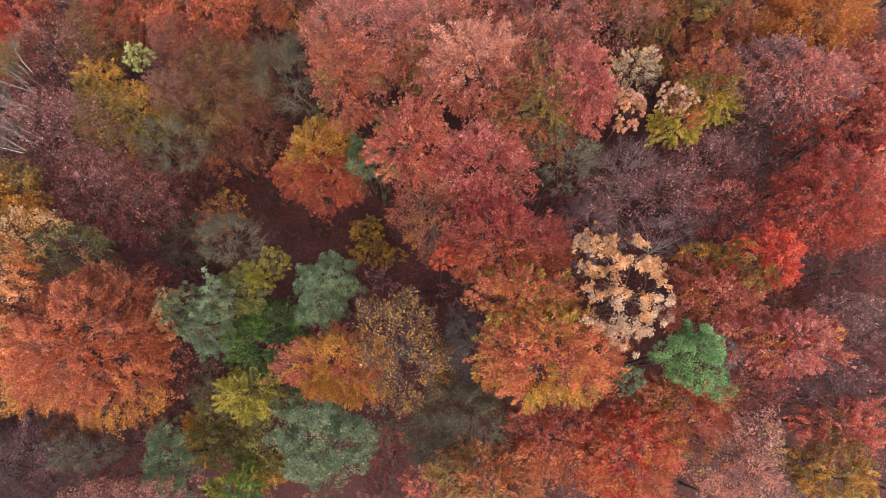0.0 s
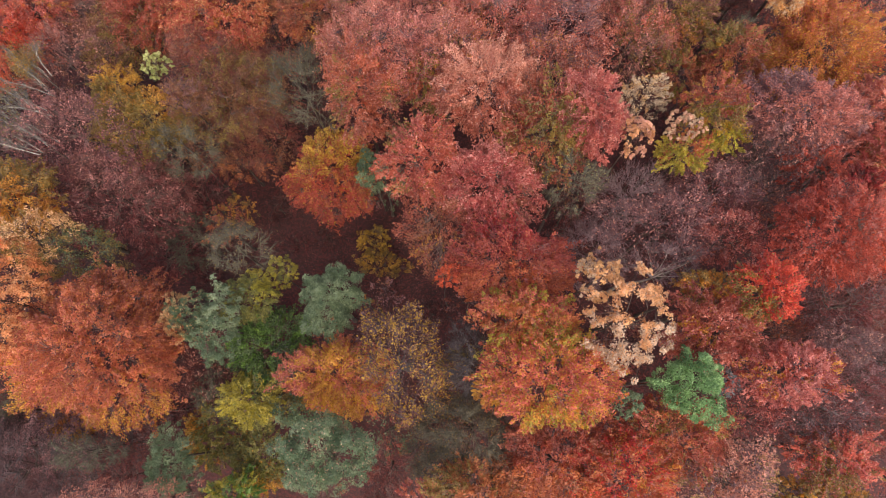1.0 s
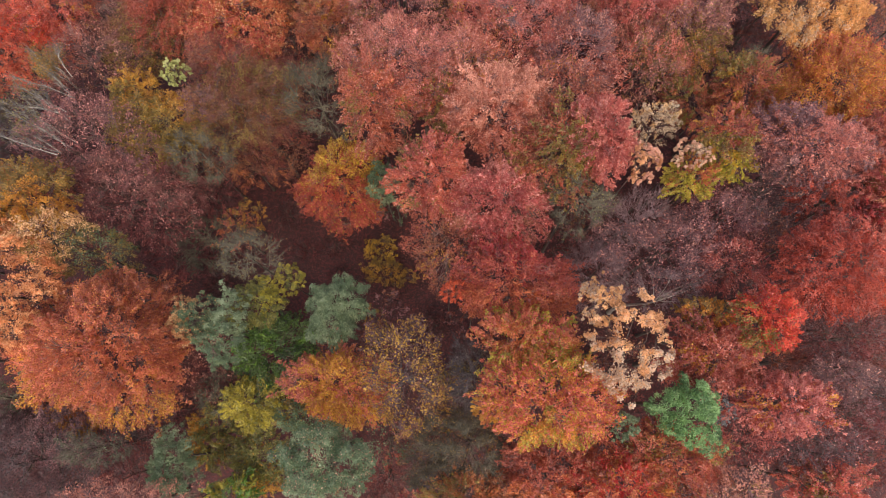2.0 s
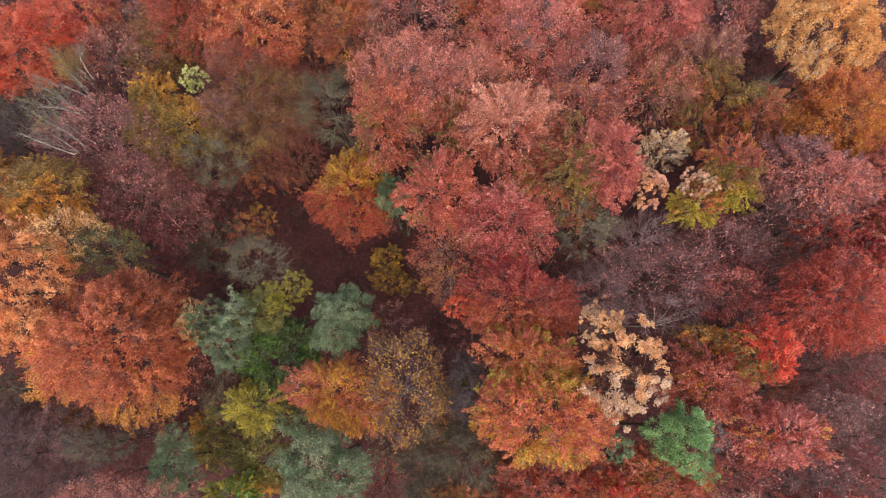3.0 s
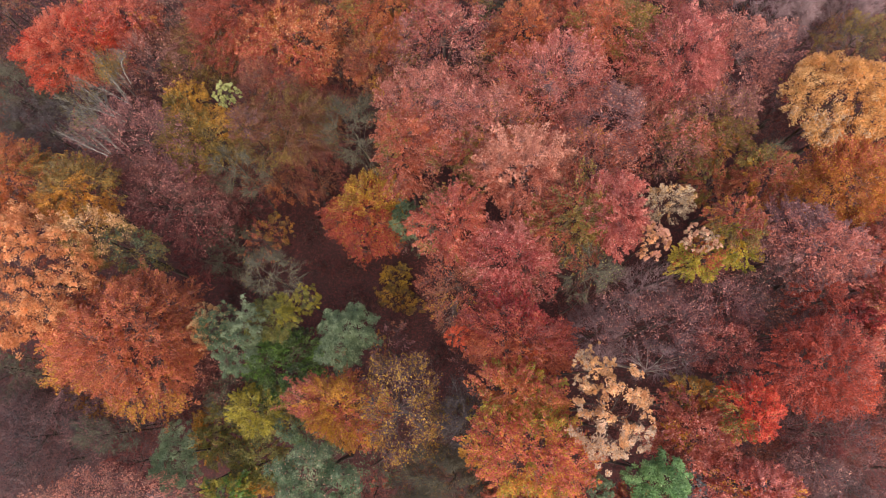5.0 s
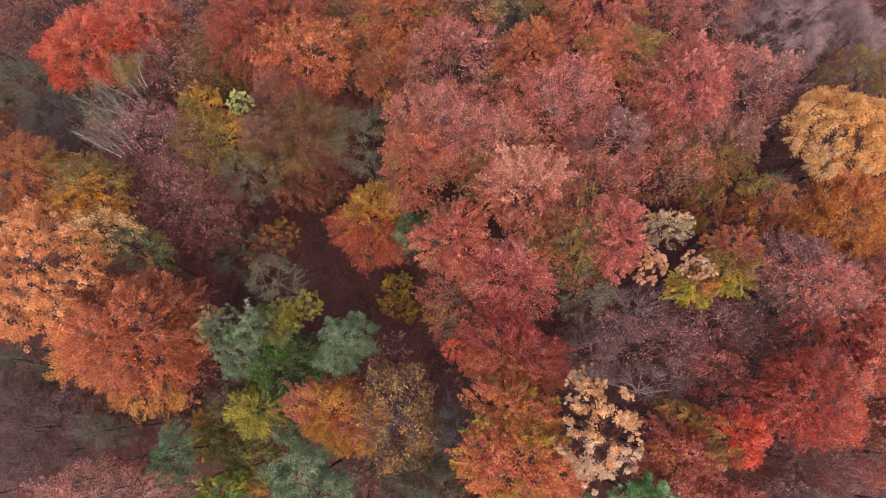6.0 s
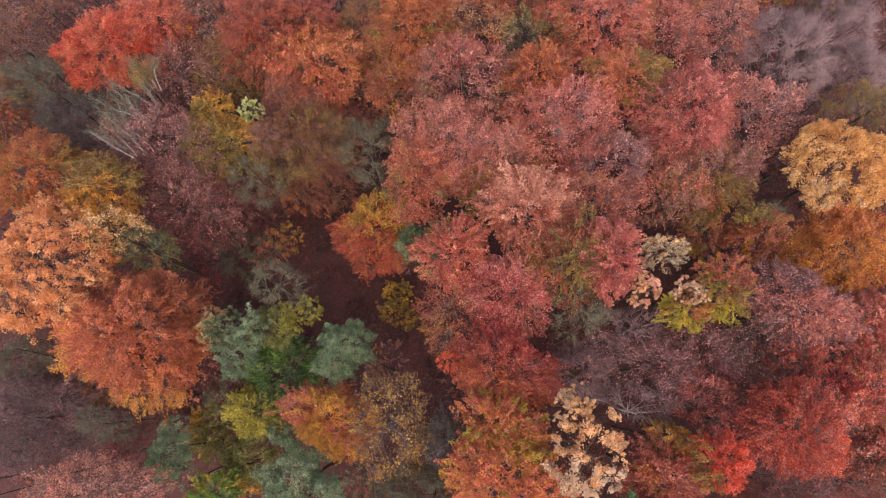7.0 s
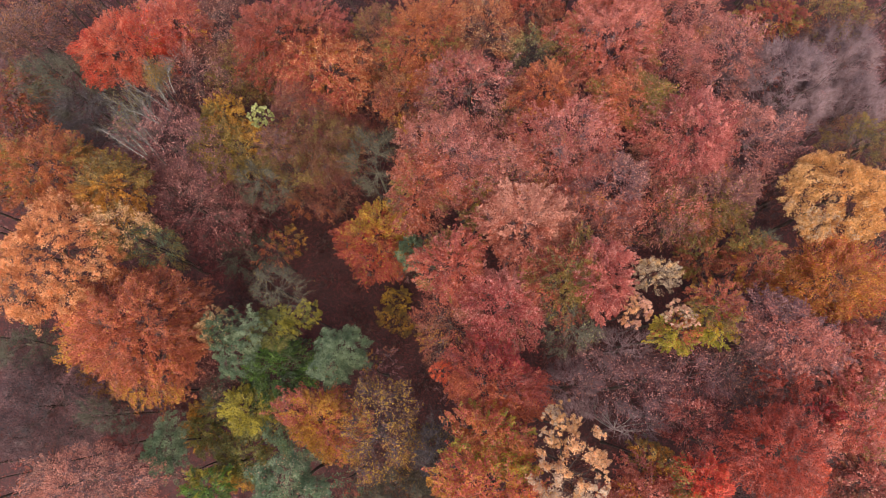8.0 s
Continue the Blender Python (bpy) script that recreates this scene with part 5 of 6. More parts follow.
tree("shrub", -14.8, -3.3, 3.0, 1.3, 1.7, "LITTER", "red-brown undergrowth sapling on the forest floor, darkened for shade")
tree("shrub", -13.3, 14.1, 1.4, 1.3, 1.7, "LITTER", "red-brown undergrowth sapling on the forest floor, darkened for shade")
tree("shrub", -14.2, 18.2, 1.4, 1.6, 1.7, "LITTER", "red-brown undergrowth sapling on the forest floor, darkened for shade")
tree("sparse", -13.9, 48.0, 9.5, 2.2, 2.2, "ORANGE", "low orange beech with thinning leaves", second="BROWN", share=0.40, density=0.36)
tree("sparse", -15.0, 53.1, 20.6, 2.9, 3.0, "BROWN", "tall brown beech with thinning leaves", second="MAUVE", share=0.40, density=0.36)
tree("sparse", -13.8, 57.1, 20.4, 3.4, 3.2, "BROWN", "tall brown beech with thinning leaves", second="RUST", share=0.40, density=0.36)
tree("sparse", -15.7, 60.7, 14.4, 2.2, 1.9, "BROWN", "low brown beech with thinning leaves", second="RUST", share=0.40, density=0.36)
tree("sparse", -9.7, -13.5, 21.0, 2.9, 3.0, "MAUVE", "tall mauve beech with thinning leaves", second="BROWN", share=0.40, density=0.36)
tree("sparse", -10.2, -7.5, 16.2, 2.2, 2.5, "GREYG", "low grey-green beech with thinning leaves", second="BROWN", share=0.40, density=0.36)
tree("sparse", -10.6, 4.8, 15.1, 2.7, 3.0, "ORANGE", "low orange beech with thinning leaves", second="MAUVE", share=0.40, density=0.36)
tree("shrub", -11.5, 13.2, 2.3, 1.9, 1.5, "LITTER", "red-brown undergrowth sapling on the forest floor, darkened for shade")
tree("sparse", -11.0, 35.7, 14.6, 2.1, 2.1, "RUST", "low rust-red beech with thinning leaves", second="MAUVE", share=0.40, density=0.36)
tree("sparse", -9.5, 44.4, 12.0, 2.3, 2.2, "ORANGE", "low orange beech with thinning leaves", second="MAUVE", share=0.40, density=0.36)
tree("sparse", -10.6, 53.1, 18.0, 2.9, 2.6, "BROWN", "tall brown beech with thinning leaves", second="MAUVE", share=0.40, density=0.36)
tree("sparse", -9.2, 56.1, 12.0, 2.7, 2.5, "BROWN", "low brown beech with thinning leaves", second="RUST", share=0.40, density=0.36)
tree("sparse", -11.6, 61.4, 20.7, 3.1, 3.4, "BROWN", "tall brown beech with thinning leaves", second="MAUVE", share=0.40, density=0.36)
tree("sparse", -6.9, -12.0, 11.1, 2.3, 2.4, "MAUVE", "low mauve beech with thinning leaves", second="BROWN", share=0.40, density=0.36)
tree("shrub", -6.5, -9.7, 2.5, 2.2, 1.8, "LITTER", "red-brown undergrowth sapling on the forest floor, darkened for shade")
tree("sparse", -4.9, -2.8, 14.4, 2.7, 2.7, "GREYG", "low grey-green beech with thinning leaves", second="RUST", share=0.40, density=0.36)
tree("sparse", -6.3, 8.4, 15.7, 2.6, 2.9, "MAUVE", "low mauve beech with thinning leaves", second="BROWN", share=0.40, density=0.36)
tree("shrub", -6.9, 12.3, 2.4, 1.8, 1.2, "LITTER", "red-brown undergrowth sapling on the forest floor, darkened for shade")
tree("shrub", -7.4, 16.6, 1.7, 1.5, 1.3, "LITTER", "red-brown undergrowth sapling on the forest floor, darkened for shade")
tree("sparse", -6.8, 21.4, 13.3, 2.6, 2.6, "GREYG", "low grey-green beech with thinning leaves", second="MAUVE", share=0.40, density=0.36)
tree("sparse", -5.1, 24.5, 11.0, 2.0, 2.2, "GREYG", "low grey-green beech with thinning leaves", second="RUST", share=0.40, density=0.36)
tree("sparse", -5.3, 35.9, 12.6, 2.0, 2.2, "PINK", "low dusty pink beech with thinning leaves", second="RUST", share=0.40, density=0.36)
tree("shrub", -7.0, 44.4, 6.5, 1.5, 1.3, "MAROON", "dark maroon undergrowth sapling on the forest floor")
tree("sparse", -6.4, 51.0, 13.5, 2.7, 2.4, "ORANGE", "low orange beech with thinning leaves", second="MAUVE", share=0.40, density=0.36)
tree("sparse", -5.7, 61.4, 17.7, 3.3, 3.0, "BROWN", "tall brown beech with thinning leaves", second="RUST", share=0.40, density=0.36)
tree("sparse", -6.6, 65.6, 20.4, 3.4, 3.2, "BROWN", "tall brown beech with thinning leaves", second="RUST", share=0.40, density=0.36)
tree("shrub", -1.5, 9.6, 2.1, 1.7, 2.0, "LITTER", "red-brown undergrowth sapling on the forest floor, darkened for shade")
tree("shrub", -0.9, 26.5, 4.8, 1.4, 1.5, "MAROON", "dark maroon undergrowth sapling on the forest floor")
tree("sparse", -0.8, 39.0, 15.9, 2.1, 1.9, "ORANGE", "low orange beech with thinning leaves", second="MAUVE", share=0.40, density=0.36)
tree("sparse", -3.0, 43.7, 10.2, 2.5, 2.8, "OLIVE", "low olive beech with thinning leaves", second="BROWN", share=0.40, density=0.36)
tree("sparse", -3.0, 52.5, 14.3, 2.5, 2.5, "ORANGE", "low orange beech with thinning leaves", second="MAUVE", share=0.40, density=0.36)
tree("sparse", -1.6, 54.5, 14.6, 2.3, 2.4, "ORANGE", "low orange beech with thinning leaves", second="MAUVE", share=0.40, density=0.36)
tree("sparse", -1.9, 59.3, 19.5, 3.5, 3.1, "BROWN", "tall brown beech with thinning leaves", second="MAUVE", share=0.40, density=0.36)
tree("sparse", -1.8, 65.8, 17.6, 2.6, 2.9, "BROWN", "tall brown beech with thinning leaves", second="MAUVE", share=0.40, density=0.36)
tree("sparse", 2.3, -13.9, 20.0, 2.7, 2.6, "ROSE", "tall rose-red beech with thinning leaves", second="RUST", share=0.40, density=0.36)
tree("sparse", 2.3, -9.8, 13.2, 2.6, 2.9, "ORANGE", "low orange beech with thinning leaves", second="MAUVE", share=0.40, density=0.36)
tree("sparse", 2.4, 9.7, 13.1, 2.5, 2.3, "RUST", "low rust-red beech with thinning leaves", second="MAUVE", share=0.40, density=0.36)
tree("sparse", 1.6, 21.6, 12.9, 2.7, 2.6, "ROSE", "low rose-red beech with thinning leaves", second="RUST", share=0.40, density=0.36)
tree("sparse", 3.1, 31.6, 12.8, 2.4, 2.1, "PINK", "low dusty pink beech with thinning leaves", second="RUST", share=0.40, density=0.36)
tree("sparse", 2.9, 43.1, 16.1, 2.8, 2.5, "ORANGE", "low orange beech with thinning leaves", second="BROWN", share=0.40, density=0.36)
tree("sparse", 1.8, 47.5, 15.4, 2.7, 2.9, "PINK", "low dusty pink beech with thinning leaves", second="BROWN", share=0.40, density=0.36)
tree("sparse", 1.7, 56.2, 12.4, 2.4, 2.1, "ORANGE", "low orange beech with thinning leaves", second="BROWN", share=0.40, density=0.36)
tree("sparse", 2.9, 60.1, 18.8, 3.6, 3.1, "ORANGE", "tall orange beech with thinning leaves", second="RUST", share=0.40, density=0.36)
tree("sparse", 3.7, 65.6, 17.9, 3.5, 3.2, "BROWN", "tall brown beech with thinning leaves", second="MAUVE", share=0.40, density=0.36)
tree("sparse", 5.7, -12.6, 13.2, 2.3, 2.5, "ROSE", "low rose-red beech with thinning leaves", second="MAUVE", share=0.40, density=0.36)
tree("sparse", 7.0, -10.0, 13.5, 2.5, 2.2, "ROSE", "low rose-red beech with thinning leaves", second="MAUVE", share=0.40, density=0.36)
tree("sparse", 5.5, -4.6, 14.4, 2.2, 2.0, "ORANGE", "low orange beech with thinning leaves", second="RUST", share=0.40, density=0.36)
tree("sparse", 5.6, 33.1, 14.6, 2.5, 2.8, "PINK", "low dusty pink beech with thinning leaves", second="RUST", share=0.40, density=0.36)
tree("sparse", 7.0, 56.4, 11.8, 2.2, 2.1, "ORANGE", "low orange beech with thinning leaves", second="RUST", share=0.40, density=0.36)
tree("sparse", 8.1, 61.8, 18.7, 3.5, 3.2, "ORANGE", "tall orange beech with thinning leaves", second="BROWN", share=0.40, density=0.36)
tree("sparse", 7.4, 69.5, 19.1, 2.6, 2.8, "BROWN", "tall brown beech with thinning leaves", second="RUST", share=0.40, density=0.36)
tree("sparse", 11.9, -12.3, 23.6, 3.4, 3.5, "ROSE", "tall rose-red beech with thinning leaves", second="RUST", share=0.40, density=0.36)
tree("sparse", 9.9, -9.9, 13.6, 2.6, 3.0, "ROSE", "low rose-red beech with thinning leaves", second="BROWN", share=0.40, density=0.36)
tree("sparse", 12.0, -0.9, 15.2, 2.2, 2.1, "RUST", "low rust-red beech with thinning leaves", second="MAUVE", share=0.40, density=0.36)
tree("sparse", 11.3, 11.7, 14.3, 2.7, 2.4, "MAUVE", "low mauve beech with thinning leaves", second="BROWN", share=0.40, density=0.36)
tree("sparse", 11.8, 17.7, 12.4, 2.7, 2.8, "MAROON", "low maroon beech with thinning leaves", second="MAUVE", share=0.40, density=0.36)
tree("sparse", 12.4, 20.5, 13.9, 2.0, 1.9, "MAROON", "low maroon beech with thinning leaves", second="BROWN", share=0.40, density=0.36)
tree("sparse", 12.0, 31.3, 16.0, 2.2, 2.0, "MAUVE", "low mauve beech with thinning leaves", second="RUST", share=0.40, density=0.36)
tree("shrub", 9.6, 37.5, 5.4, 2.2, 1.8, "MAROON", "dark maroon undergrowth sapling on the forest floor")
tree("sparse", 12.3, 43.8, 16.5, 2.3, 2.1, "SALMON", "low salmon beech with thinning leaves", second="RUST", share=0.40, density=0.36)
tree("sparse", 9.7, 48.8, 12.3, 2.8, 3.0, "PINK", "low dusty pink beech with thinning leaves", second="BROWN", share=0.40, density=0.36)
tree("shrub", 9.6, 52.9, 4.1, 2.1, 1.3, "RUST", "rust-brown undergrowth sapling on the forest floor")
tree("sparse", 10.0, 55.9, 11.9, 2.1, 2.0, "ORANGE", "low orange beech with thinning leaves", second="MAUVE", share=0.40, density=0.36)
tree("sparse", 11.7, 64.6, 20.8, 2.8, 3.0, "ORANGE", "tall orange beech with thinning leaves", second="RUST", share=0.40, density=0.36)
tree("sparse", 12.3, 69.0, 22.4, 3.0, 3.1, "ORANGE", "tall orange beech with thinning leaves", second="BROWN", share=0.40, density=0.36)
tree("sparse", 11.7, 72.0, 15.5, 2.7, 2.8, "ORANGE", "low orange beech with thinning leaves", second="BROWN", share=0.40, density=0.36)
tree("sparse", 16.5, -13.3, 23.1, 2.7, 2.5, "ROSE", "tall rose-red beech with thinning leaves", second="RUST", share=0.40, density=0.36)
tree("sparse", 16.1, -7.9, 14.8, 2.5, 2.8, "ORANGE", "low orange beech with thinning leaves", second="MAUVE", share=0.40, density=0.36)
tree("shrub", 15.2, 1.3, 6.3, 1.6, 1.4, "MAROON", "dark maroon undergrowth sapling on the forest floor")
tree("sparse", 16.4, 5.6, 14.4, 2.6, 2.9, "MAROON", "low maroon beech with thinning leaves", second="BROWN", share=0.40, density=0.36)
tree("sparse", 16.0, 7.9, 13.8, 2.4, 2.1, "MAROON", "low maroon beech with thinning leaves", second="MAUVE", share=0.40, density=0.36)
tree("sparse", 14.0, 31.1, 14.4, 2.2, 2.1, "MAUVE", "low mauve beech with thinning leaves", second="RUST", share=0.40, density=0.36)
tree("sparse", 15.8, 47.3, 15.4, 2.1, 2.3, "SALMON", "low salmon beech with thinning leaves", second="RUST", share=0.40, density=0.36)
tree("sparse", 16.7, 59.2, 16.3, 2.8, 2.7, "RUST", "low rust-red beech with thinning leaves", second="MAUVE", share=0.40, density=0.36)
tree("sparse", 16.2, 65.0, 22.7, 3.3, 2.9, "ORANGE", "tall orange beech with thinning leaves", second="MAUVE", share=0.40, density=0.36)
tree("sparse", 15.4, 67.6, 11.9, 2.4, 2.0, "ORANGE", "low orange beech with thinning leaves", second="RUST", share=0.40, density=0.36)
tree("sparse", 14.9, 71.9, 12.9, 2.3, 2.0, "ORANGE", "low orange beech with thinning leaves", second="MAUVE", share=0.40, density=0.36)
tree("sparse", 20.6, -11.8, 23.6, 3.2, 2.8, "ROSE", "tall rose-red beech with thinning leaves", second="RUST", share=0.40, density=0.36)
tree("sparse", 18.2, -9.0, 15.4, 2.4, 2.3, "ORANGE", "low orange beech with thinning leaves", second="MAUVE", share=0.40, density=0.36)
tree("shrub", 19.2, 4.1, 8.4, 1.2, 1.5, "MAROON", "dark maroon undergrowth sapling on the forest floor")
tree("shrub", 18.5, 31.4, 7.8, 1.7, 1.3, "MAROON", "dark maroon undergrowth sapling on the forest floor")
tree("sparse", 19.3, 46.5, 12.7, 2.3, 2.1, "MAUVE", "low mauve beech with thinning leaves", second="RUST", share=0.40, density=0.36)
tree("sparse", 20.0, 57.3, 14.7, 2.8, 3.2, "RUST", "low rust-red beech with thinning leaves", second="BROWN", share=0.40, density=0.36)
tree("sparse", 20.9, 64.2, 22.4, 2.8, 2.6, "RUST", "tall rust-red beech with thinning leaves", second="BROWN", share=0.40, density=0.36)
tree("sparse", 19.6, 68.5, 19.8, 2.7, 2.3, "ORANGE", "tall orange beech with thinning leaves", second="RUST", share=0.40, density=0.36)
tree("sparse", 20.8, 74.1, 22.2, 3.2, 3.2, "ORANGE", "tall orange beech with thinning leaves", second="BROWN", share=0.40, density=0.36)
tree("sparse", 23.6, -11.5, 13.6, 2.7, 3.0, "ROSE", "low rose-red beech with thinning leaves", second="BROWN", share=0.40, density=0.36)
tree("sparse", 24.7, -9.5, 18.6, 2.3, 2.0, "ROSE", "low rose-red beech with thinning leaves", second="RUST", share=0.40, density=0.36)
tree("shrub", 22.6, -0.8, 9.9, 1.2, 2.1, "RUST", "rust-brown undergrowth sapling on the forest floor")
tree("sparse", 25.1, 5.8, 15.0, 2.2, 2.0, "PINK", "low dusty pink beech with thinning leaves", second="RUST", share=0.40, density=0.36)
tree("sparse", 24.5, 25.1, 16.8, 2.2, 2.3, "OLIVE", "low olive beech with thinning leaves", second="MAUVE", share=0.40, density=0.36)
tree("shrub", 23.6, 33.8, 8.6, 1.9, 1.7, "MAROON", "dark maroon undergrowth sapling on the forest floor")
tree("sparse", 24.1, 40.2, 12.3, 2.7, 2.7, "SALMON", "low salmon beech with thinning leaves", second="RUST", share=0.40, density=0.36)
tree("sparse", 24.0, 59.0, 12.1, 2.7, 2.3, "RUST", "low rust-red beech with thinning leaves", second="BROWN", share=0.40, density=0.36)
tree("sparse", 24.4, 69.4, 21.5, 3.0, 2.6, "ORANGE", "tall orange beech with thinning leaves", second="BROWN", share=0.40, density=0.36)
tree("sparse", 24.6, 74.3, 17.3, 2.2, 2.2, "ORANGE", "low orange beech with thinning leaves", second="BROWN", share=0.40, density=0.36)
tree("sparse", 27.4, 18.0, 14.8, 2.8, 3.0, "MAROON", "low maroon beech with thinning leaves", second="RUST", share=0.40, density=0.36)
tree("sparse", 26.9, 29.8, 15.3, 2.3, 2.1, "RUST", "low rust-red beech with thinning leaves", second="BROWN", share=0.40, density=0.36)
tree("sparse", 27.6, 33.1, 12.6, 2.6, 2.3, "RUST", "low rust-red beech with thinning leaves", second="MAUVE", share=0.40, density=0.36)
tree("sparse", 26.8, 44.5, 17.4, 2.5, 2.7, "MAUVE", "low mauve beech with thinning leaves", second="RUST", share=0.40, density=0.36)
tree("sparse", 27.5, 68.7, 15.4, 2.2, 2.2, "ORANGE", "low orange beech with thinning leaves", second="RUST", share=0.40, density=0.36)
tree("sparse", 29.6, 73.1, 21.9, 3.6, 3.4, "ORANGE", "tall orange beech with thinning leaves", second="MAUVE", share=0.40, density=0.36)
tree("sparse", 33.0, -13.5, 22.9, 2.7, 2.3, "RUST", "tall rust-red beech with thinning leaves", second="MAUVE", share=0.40, density=0.36)
tree("sparse", 33.0, 18.8, 17.0, 2.3, 2.1, "MAROON", "low maroon beech with thinning leaves", second="RUST", share=0.40, density=0.36)
tree("shrub", 33.8, 22.1, 9.1, 2.2, 2.2, "RUST", "rust-brown undergrowth sapling on the forest floor")
tree("shrub", 32.5, 24.8, 6.5, 1.9, 1.2, "MAROON", "dark maroon undergrowth sapling on the forest floor")
tree("sparse", 31.3, 46.0, 17.1, 2.7, 2.4, "OLIVE", "low olive beech with thinning leaves", second="BROWN", share=0.40, density=0.36)
tree("sparse", 32.6, 61.2, 16.7, 2.4, 2.3, "MAUVE", "low mauve beech with thinning leaves", second="RUST", share=0.40, density=0.36)
tree("sparse", 32.9, 65.1, 21.2, 3.2, 2.9, "MAUVE", "tall mauve beech with thinning leaves", second="RUST", share=0.40, density=0.36)
tree("sparse", 31.2, 69.8, 13.2, 2.7, 2.5, "ORANGE", "low orange beech with thinning leaves", second="MAUVE", share=0.40, density=0.36)
tree("sparse", 31.9, 76.2, 15.1, 2.1, 2.1, "ORANGE", "low orange beech with thinning leaves", second="MAUVE", share=0.40, density=0.36)
tree("sparse", 37.3, -13.2, 25.0, 2.8, 3.0, "RUST", "tall rust-red beech with thinning leaves", second="BROWN", share=0.40, density=0.36)
tree("sparse", 37.5, -8.2, 22.5, 3.6, 3.3, "RUST", "tall rust-red beech with thinning leaves", second="MAUVE", share=0.40, density=0.36)
tree("sparse", 36.2, -3.1, 13.9, 2.5, 2.7, "MAROON", "low maroon beech with thinning leaves", second="BROWN", share=0.40, density=0.36)
tree("shrub", 36.5, 17.8, 6.6, 1.5, 1.2, "MAROON", "dark maroon undergrowth sapling on the forest floor")
tree("shrub", 36.9, 33.1, 8.4, 1.5, 1.2, "RUST", "rust-brown undergrowth sapling on the forest floor")
tree("sparse", 36.4, 38.3, 24.1, 3.4, 3.7, "BROWN", "tall brown beech with thinning leaves", second="RUST", share=0.40, density=0.36)
tree("sparse", 37.1, 44.1, 23.8, 3.2, 3.0, "BROWN", "tall brown beech with thinning leaves", second="MAUVE", share=0.40, density=0.36)
tree("shrub", 36.9, 46.5, 6.2, 1.5, 2.1, "RUST", "rust-brown undergrowth sapling on the forest floor")
tree("sparse", 37.4, 52.0, 20.4, 2.7, 2.3, "MAUVE", "tall mauve beech with thinning leaves", second="RUST", share=0.40, density=0.36)
tree("sparse", 35.8, 55.0, 13.1, 2.1, 2.4, "MAUVE", "low mauve beech with thinning leaves", second="BROWN", share=0.40, density=0.36)
tree("sparse", 37.3, 61.0, 21.3, 3.0, 2.9, "MAUVE", "tall mauve beech with thinning leaves", second="BROWN", share=0.40, density=0.36)
tree("shrub", 37.3, 63.8, 8.1, 2.1, 1.8, "MAROON", "dark maroon undergrowth sapling on the forest floor")
tree("sparse", 35.7, 68.1, 15.8, 2.4, 2.1, "MAUVE", "low mauve beech with thinning leaves", second="BROWN", share=0.40, density=0.36)
tree("sparse", 35.7, 72.4, 22.3, 3.3, 3.6, "MAUVE", "tall mauve beech with thinning leaves", second="RUST", share=0.40, density=0.36)
tree("sparse", 37.7, 76.7, 23.3, 2.8, 2.6, "MAUVE", "tall mauve beech with thinning leaves", second="BROWN", share=0.40, density=0.36)
tree("sparse", 41.8, -8.6, 16.9, 2.5, 2.6, "RUST", "low rust-red beech with thinning leaves", second="BROWN", share=0.40, density=0.36)
tree("sparse", 41.0, -4.9, 24.2, 2.7, 2.8, "RUST", "tall rust-red beech with thinning leaves", second="BROWN", share=0.40, density=0.36)
tree("sparse", 40.7, 0.7, 18.0, 2.6, 2.7, "MAUVE", "low mauve beech with thinning leaves", second="RUST", share=0.40, density=0.36)
tree("sparse", 40.6, 4.2, 18.5, 2.5, 2.7, "MAROON", "low maroon beech with thinning leaves", second="MAUVE", share=0.40, density=0.36)
tree("sparse", 39.7, 8.4, 18.9, 2.6, 2.9, "MAROON", "low maroon beech with thinning leaves", second="MAUVE", share=0.40, density=0.36)
tree("shrub", 40.8, 20.4, 10.2, 1.2, 1.8, "RUST", "rust-brown undergrowth sapling on the forest floor")
tree("sparse", 40.4, 26.3, 21.6, 3.5, 3.4, "ROSE", "tall rose-red beech with thinning leaves", second="MAUVE", share=0.40, density=0.36)
tree("sparse", 41.5, 30.0, 17.0, 2.5, 2.2, "MAROON", "low maroon beech with thinning leaves", second="BROWN", share=0.40, density=0.36)
tree("sparse", 39.6, 33.8, 17.2, 2.4, 2.4, "MAROON", "low maroon beech with thinning leaves", second="RUST", share=0.40, density=0.36)
tree("sparse", 39.7, 38.2, 15.9, 2.6, 2.5, "BROWN", "low brown beech with thinning leaves", second="MAUVE", share=0.40, density=0.36)
tree("sparse", 41.7, 41.7, 22.3, 3.3, 3.6, "BROWN", "tall brown beech with thinning leaves", second="MAUVE", share=0.40, density=0.36)
tree("sparse", 42.4, 48.0, 23.2, 3.0, 2.9, "BROWN", "tall brown beech with thinning leaves", second="MAUVE", share=0.40, density=0.36)
tree("sparse", 42.4, 51.3, 14.2, 2.7, 2.7, "BROWN", "low brown beech with thinning leaves", second="RUST", share=0.40, density=0.36)
tree("sparse", 40.9, 57.3, 20.5, 2.7, 2.3, "MAUVE", "tall mauve beech with thinning leaves", second="BROWN", share=0.40, density=0.36)
tree("sparse", 42.3, 61.7, 21.4, 3.5, 3.4, "MAUVE", "tall mauve beech with thinning leaves", second="BROWN", share=0.40, density=0.36)
tree("sparse", 41.3, 64.4, 14.5, 2.7, 2.5, "MAUVE", "low mauve beech with thinning leaves", second="BROWN", share=0.40, density=0.36)
tree("sparse", 42.6, 67.7, 13.5, 2.5, 2.8, "MAUVE", "low mauve beech with thinning leaves", second="RUST", share=0.40, density=0.36)
tree("sparse", 43.9, -5.0, 14.9, 2.3, 2.3, "RUST", "low rust-red beech with thinning leaves", second="MAUVE", share=0.40, density=0.36)
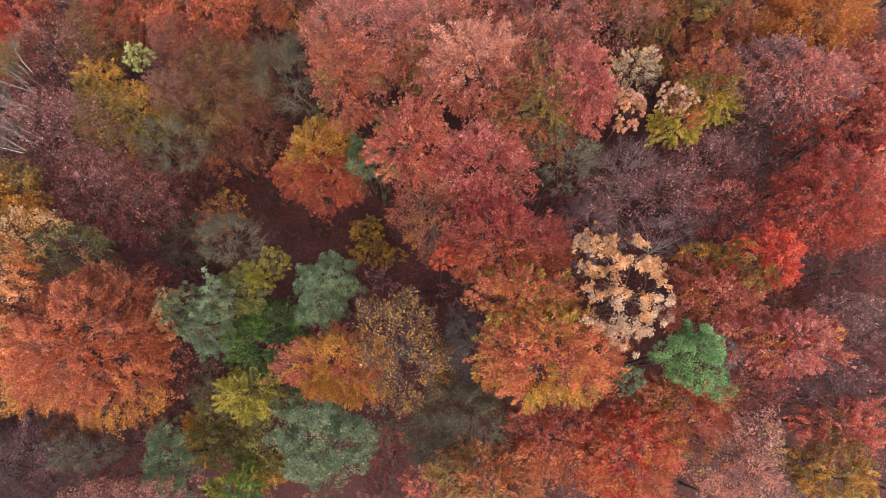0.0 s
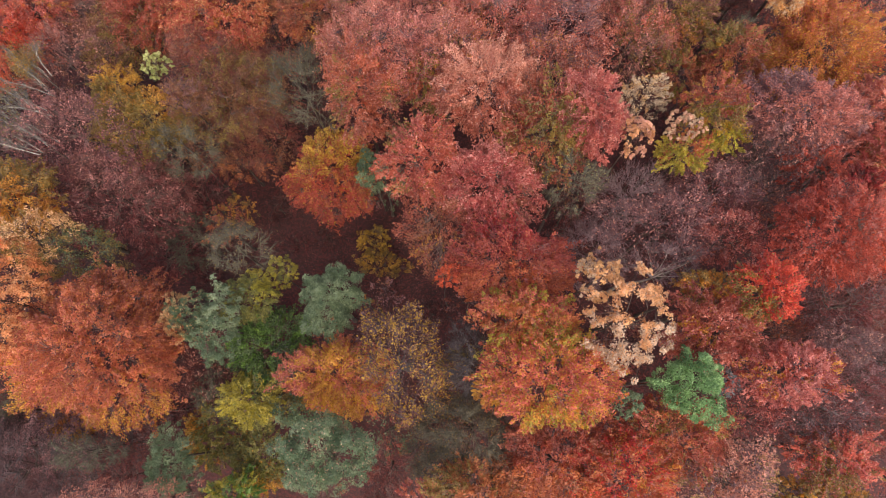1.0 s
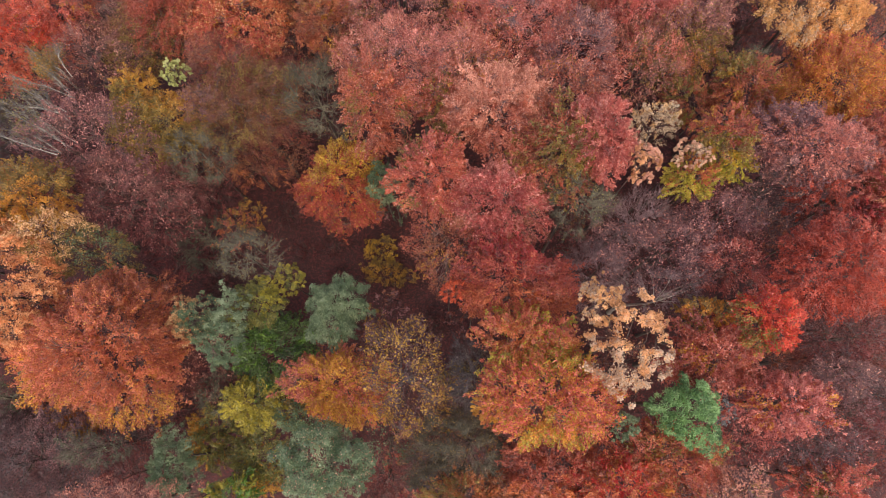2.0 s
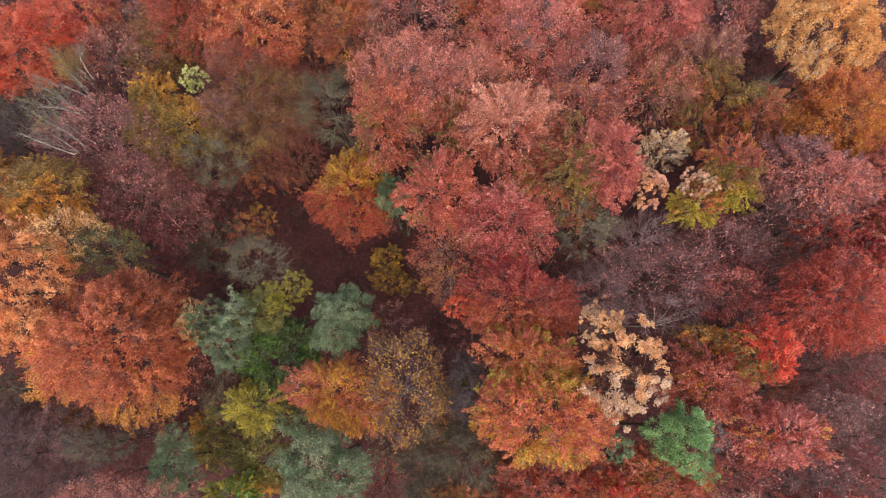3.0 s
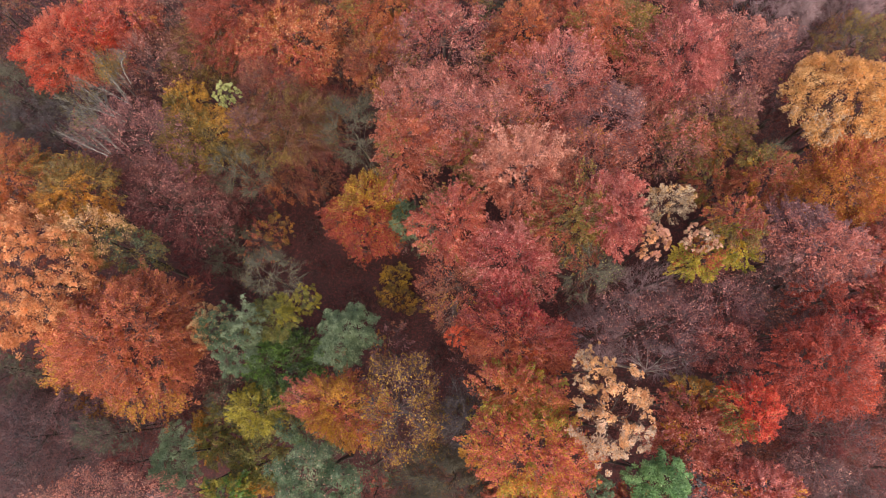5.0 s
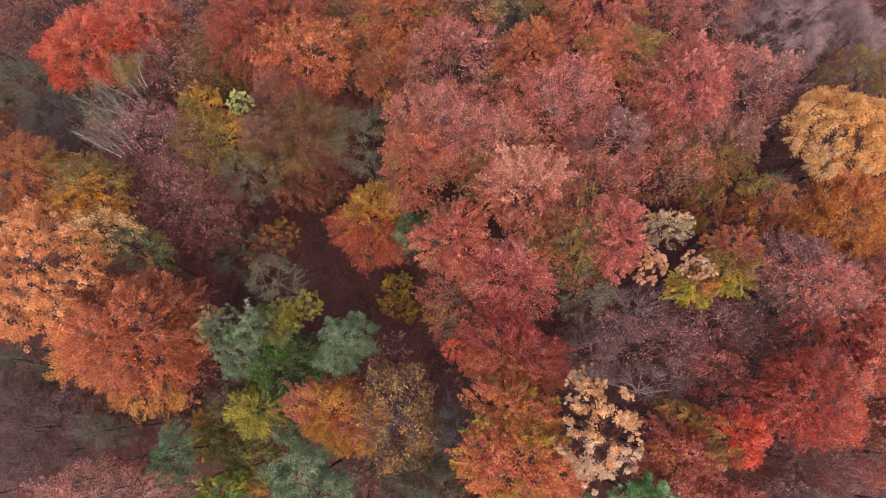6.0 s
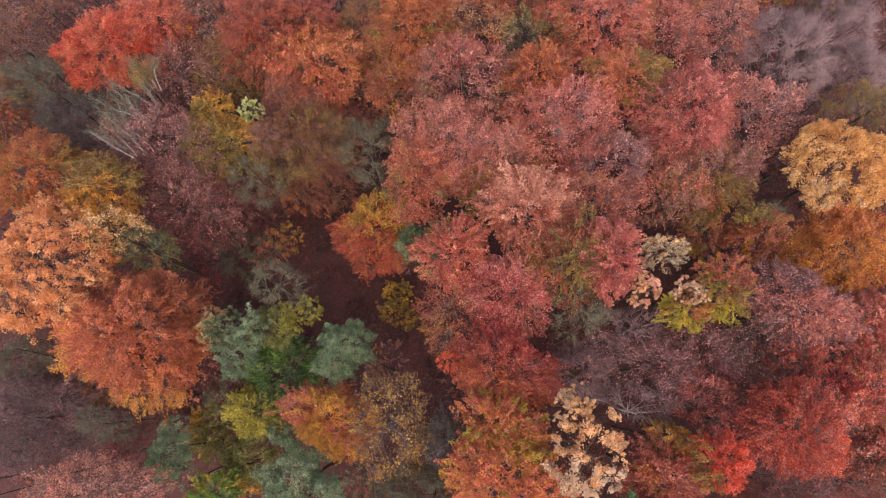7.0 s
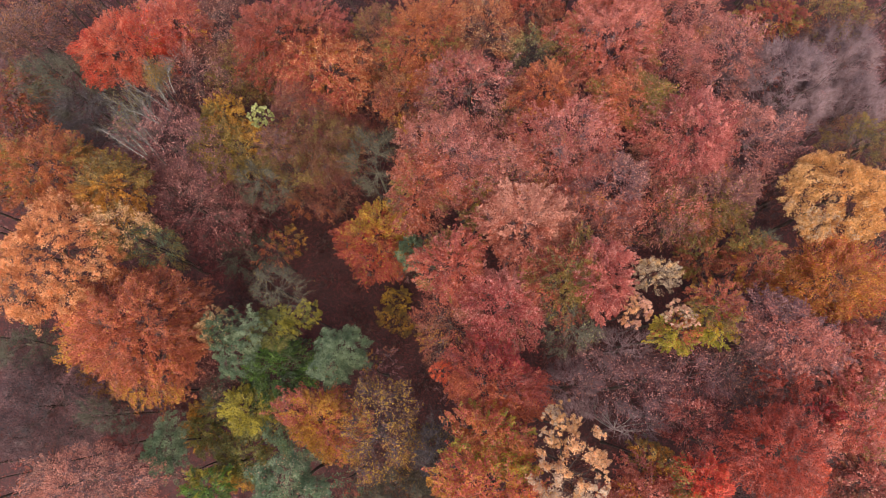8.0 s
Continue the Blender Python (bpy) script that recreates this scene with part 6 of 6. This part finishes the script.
tree("sparse", 44.3, -0.4, 22.4, 3.5, 3.8, "MAUVE", "tall mauve beech with thinning leaves", second="RUST", share=0.40, density=0.36)
tree("sparse", 46.7, 4.1, 24.8, 2.8, 2.7, "MAUVE", "tall mauve beech with thinning leaves", second="RUST", share=0.40, density=0.36)
tree("sparse", 44.8, 7.8, 25.0, 3.0, 3.2, "MAUVE", "tall mauve beech with thinning leaves", second="RUST", share=0.40, density=0.36)
tree("sparse", 44.5, 13.6, 17.5, 2.7, 3.1, "ROSE", "low rose-red beech with thinning leaves", second="MAUVE", share=0.40, density=0.36)
tree("sparse", 46.5, 16.3, 15.9, 2.3, 2.6, "ROSE", "low rose-red beech with thinning leaves", second="RUST", share=0.40, density=0.36)
tree("sparse", 45.9, 20.5, 23.1, 3.4, 3.6, "ROSE", "tall rose-red beech with thinning leaves", second="MAUVE", share=0.40, density=0.36)
tree("sparse", 45.9, 26.7, 21.6, 3.5, 3.4, "MAROON", "tall maroon beech with thinning leaves", second="RUST", share=0.40, density=0.36)
tree("shrub", 45.9, 29.4, 8.7, 2.1, 1.9, "MAROON", "dark maroon undergrowth sapling on the forest floor")
tree("sparse", 44.1, 33.1, 24.7, 3.0, 3.3, "MAROON", "tall maroon beech with thinning leaves", second="BROWN", share=0.40, density=0.36)
tree("sparse", 46.1, 39.8, 22.2, 2.9, 2.5, "BROWN", "tall brown beech with thinning leaves", second="MAUVE", share=0.40, density=0.36)
tree("sparse", 46.8, 41.9, 13.6, 2.5, 2.5, "BROWN", "low brown beech with thinning leaves", second="MAUVE", share=0.40, density=0.36)
tree("sparse", 45.7, 47.5, 13.6, 2.8, 2.9, "BROWN", "low brown beech with thinning leaves", second="MAUVE", share=0.40, density=0.36)
tree("sparse", 46.7, 52.8, 21.4, 3.4, 3.1, "BROWN", "tall brown beech with thinning leaves", second="RUST", share=0.40, density=0.36)
tree("sparse", 45.6, 57.4, 20.6, 3.3, 3.2, "MAUVE", "tall mauve beech with thinning leaves", second="BROWN", share=0.40, density=0.36)
tree("sparse", 45.4, 60.9, 14.0, 2.0, 2.0, "MAUVE", "low mauve beech with thinning leaves", second="BROWN", share=0.40, density=0.36)
tree("sparse", 48.5, 13.0, 22.5, 3.1, 2.7, "ROSE", "tall rose-red beech with thinning leaves", second="RUST", share=0.40, density=0.36)
tree("sparse", 49.1, 16.1, 18.0, 2.7, 2.7, "ROSE", "low rose-red beech with thinning leaves", second="RUST", share=0.40, density=0.36)
tree("sparse", 49.5, 21.9, 14.8, 2.0, 2.2, "ROSE", "low rose-red beech with thinning leaves", second="MAUVE", share=0.40, density=0.36)
tree("sparse", 49.6, 26.6, 16.1, 2.2, 2.3, "MAROON", "low maroon beech with thinning leaves", second="BROWN", share=0.40, density=0.36)
tree("sparse", 48.6, 35.8, 23.7, 2.8, 2.7, "BROWN", "tall brown beech with thinning leaves", second="RUST", share=0.40, density=0.36)
tree("sparse", 50.2, 39.8, 21.3, 3.3, 3.5, "BROWN", "tall brown beech with thinning leaves", second="RUST", share=0.40, density=0.36)
tree("sparse", 48.5, 42.7, 14.8, 2.4, 2.4, "BROWN", "low brown beech with thinning leaves", second="MAUVE", share=0.40, density=0.36)


def fallen_leaves(n, seed=5):
    """Loose leaves lying on the forest floor."""
    rng = np.random.default_rng(seed)
    x, y = rng.uniform(-60, 48, n), rng.uniform(-22, 66, n)
    p = np.stack([x, y, ground_z(x, y) + rng.uniform(0.01, 0.06, n)], 1)
    a = rng.uniform(0, 6.283, n)
    la = np.stack([np.cos(a), np.sin(a), rng.normal(0, 0.2, n)], 1)
    lb = np.stack([-np.sin(a), np.cos(a), rng.normal(0, 0.2, n)], 1)
    s = rng.uniform(0.1, 0.2, (n, 1))
    v = np.stack([p - la * s * 0.5 - lb * s * 0.4, p - la * s * 0.5 + lb * s * 0.4, p + la * s * 0.6], 1).reshape(-1, 3)
    mats = [LEAF["LITTER"], LEAF["BROWN"], LEAF["MAROON"]]
    ob = new("fallen_leaves", mesh_from("fallen_leaves", v, np.arange(3 * n).reshape(n, 3), mats, rng.choice(3, n, p=[0.8, 0.07, 0.13])))
    tagged(ob, "maroon and brown fallen leaves on the forest floor", "leaves", kind="stuff")


fallen_leaves(60000)
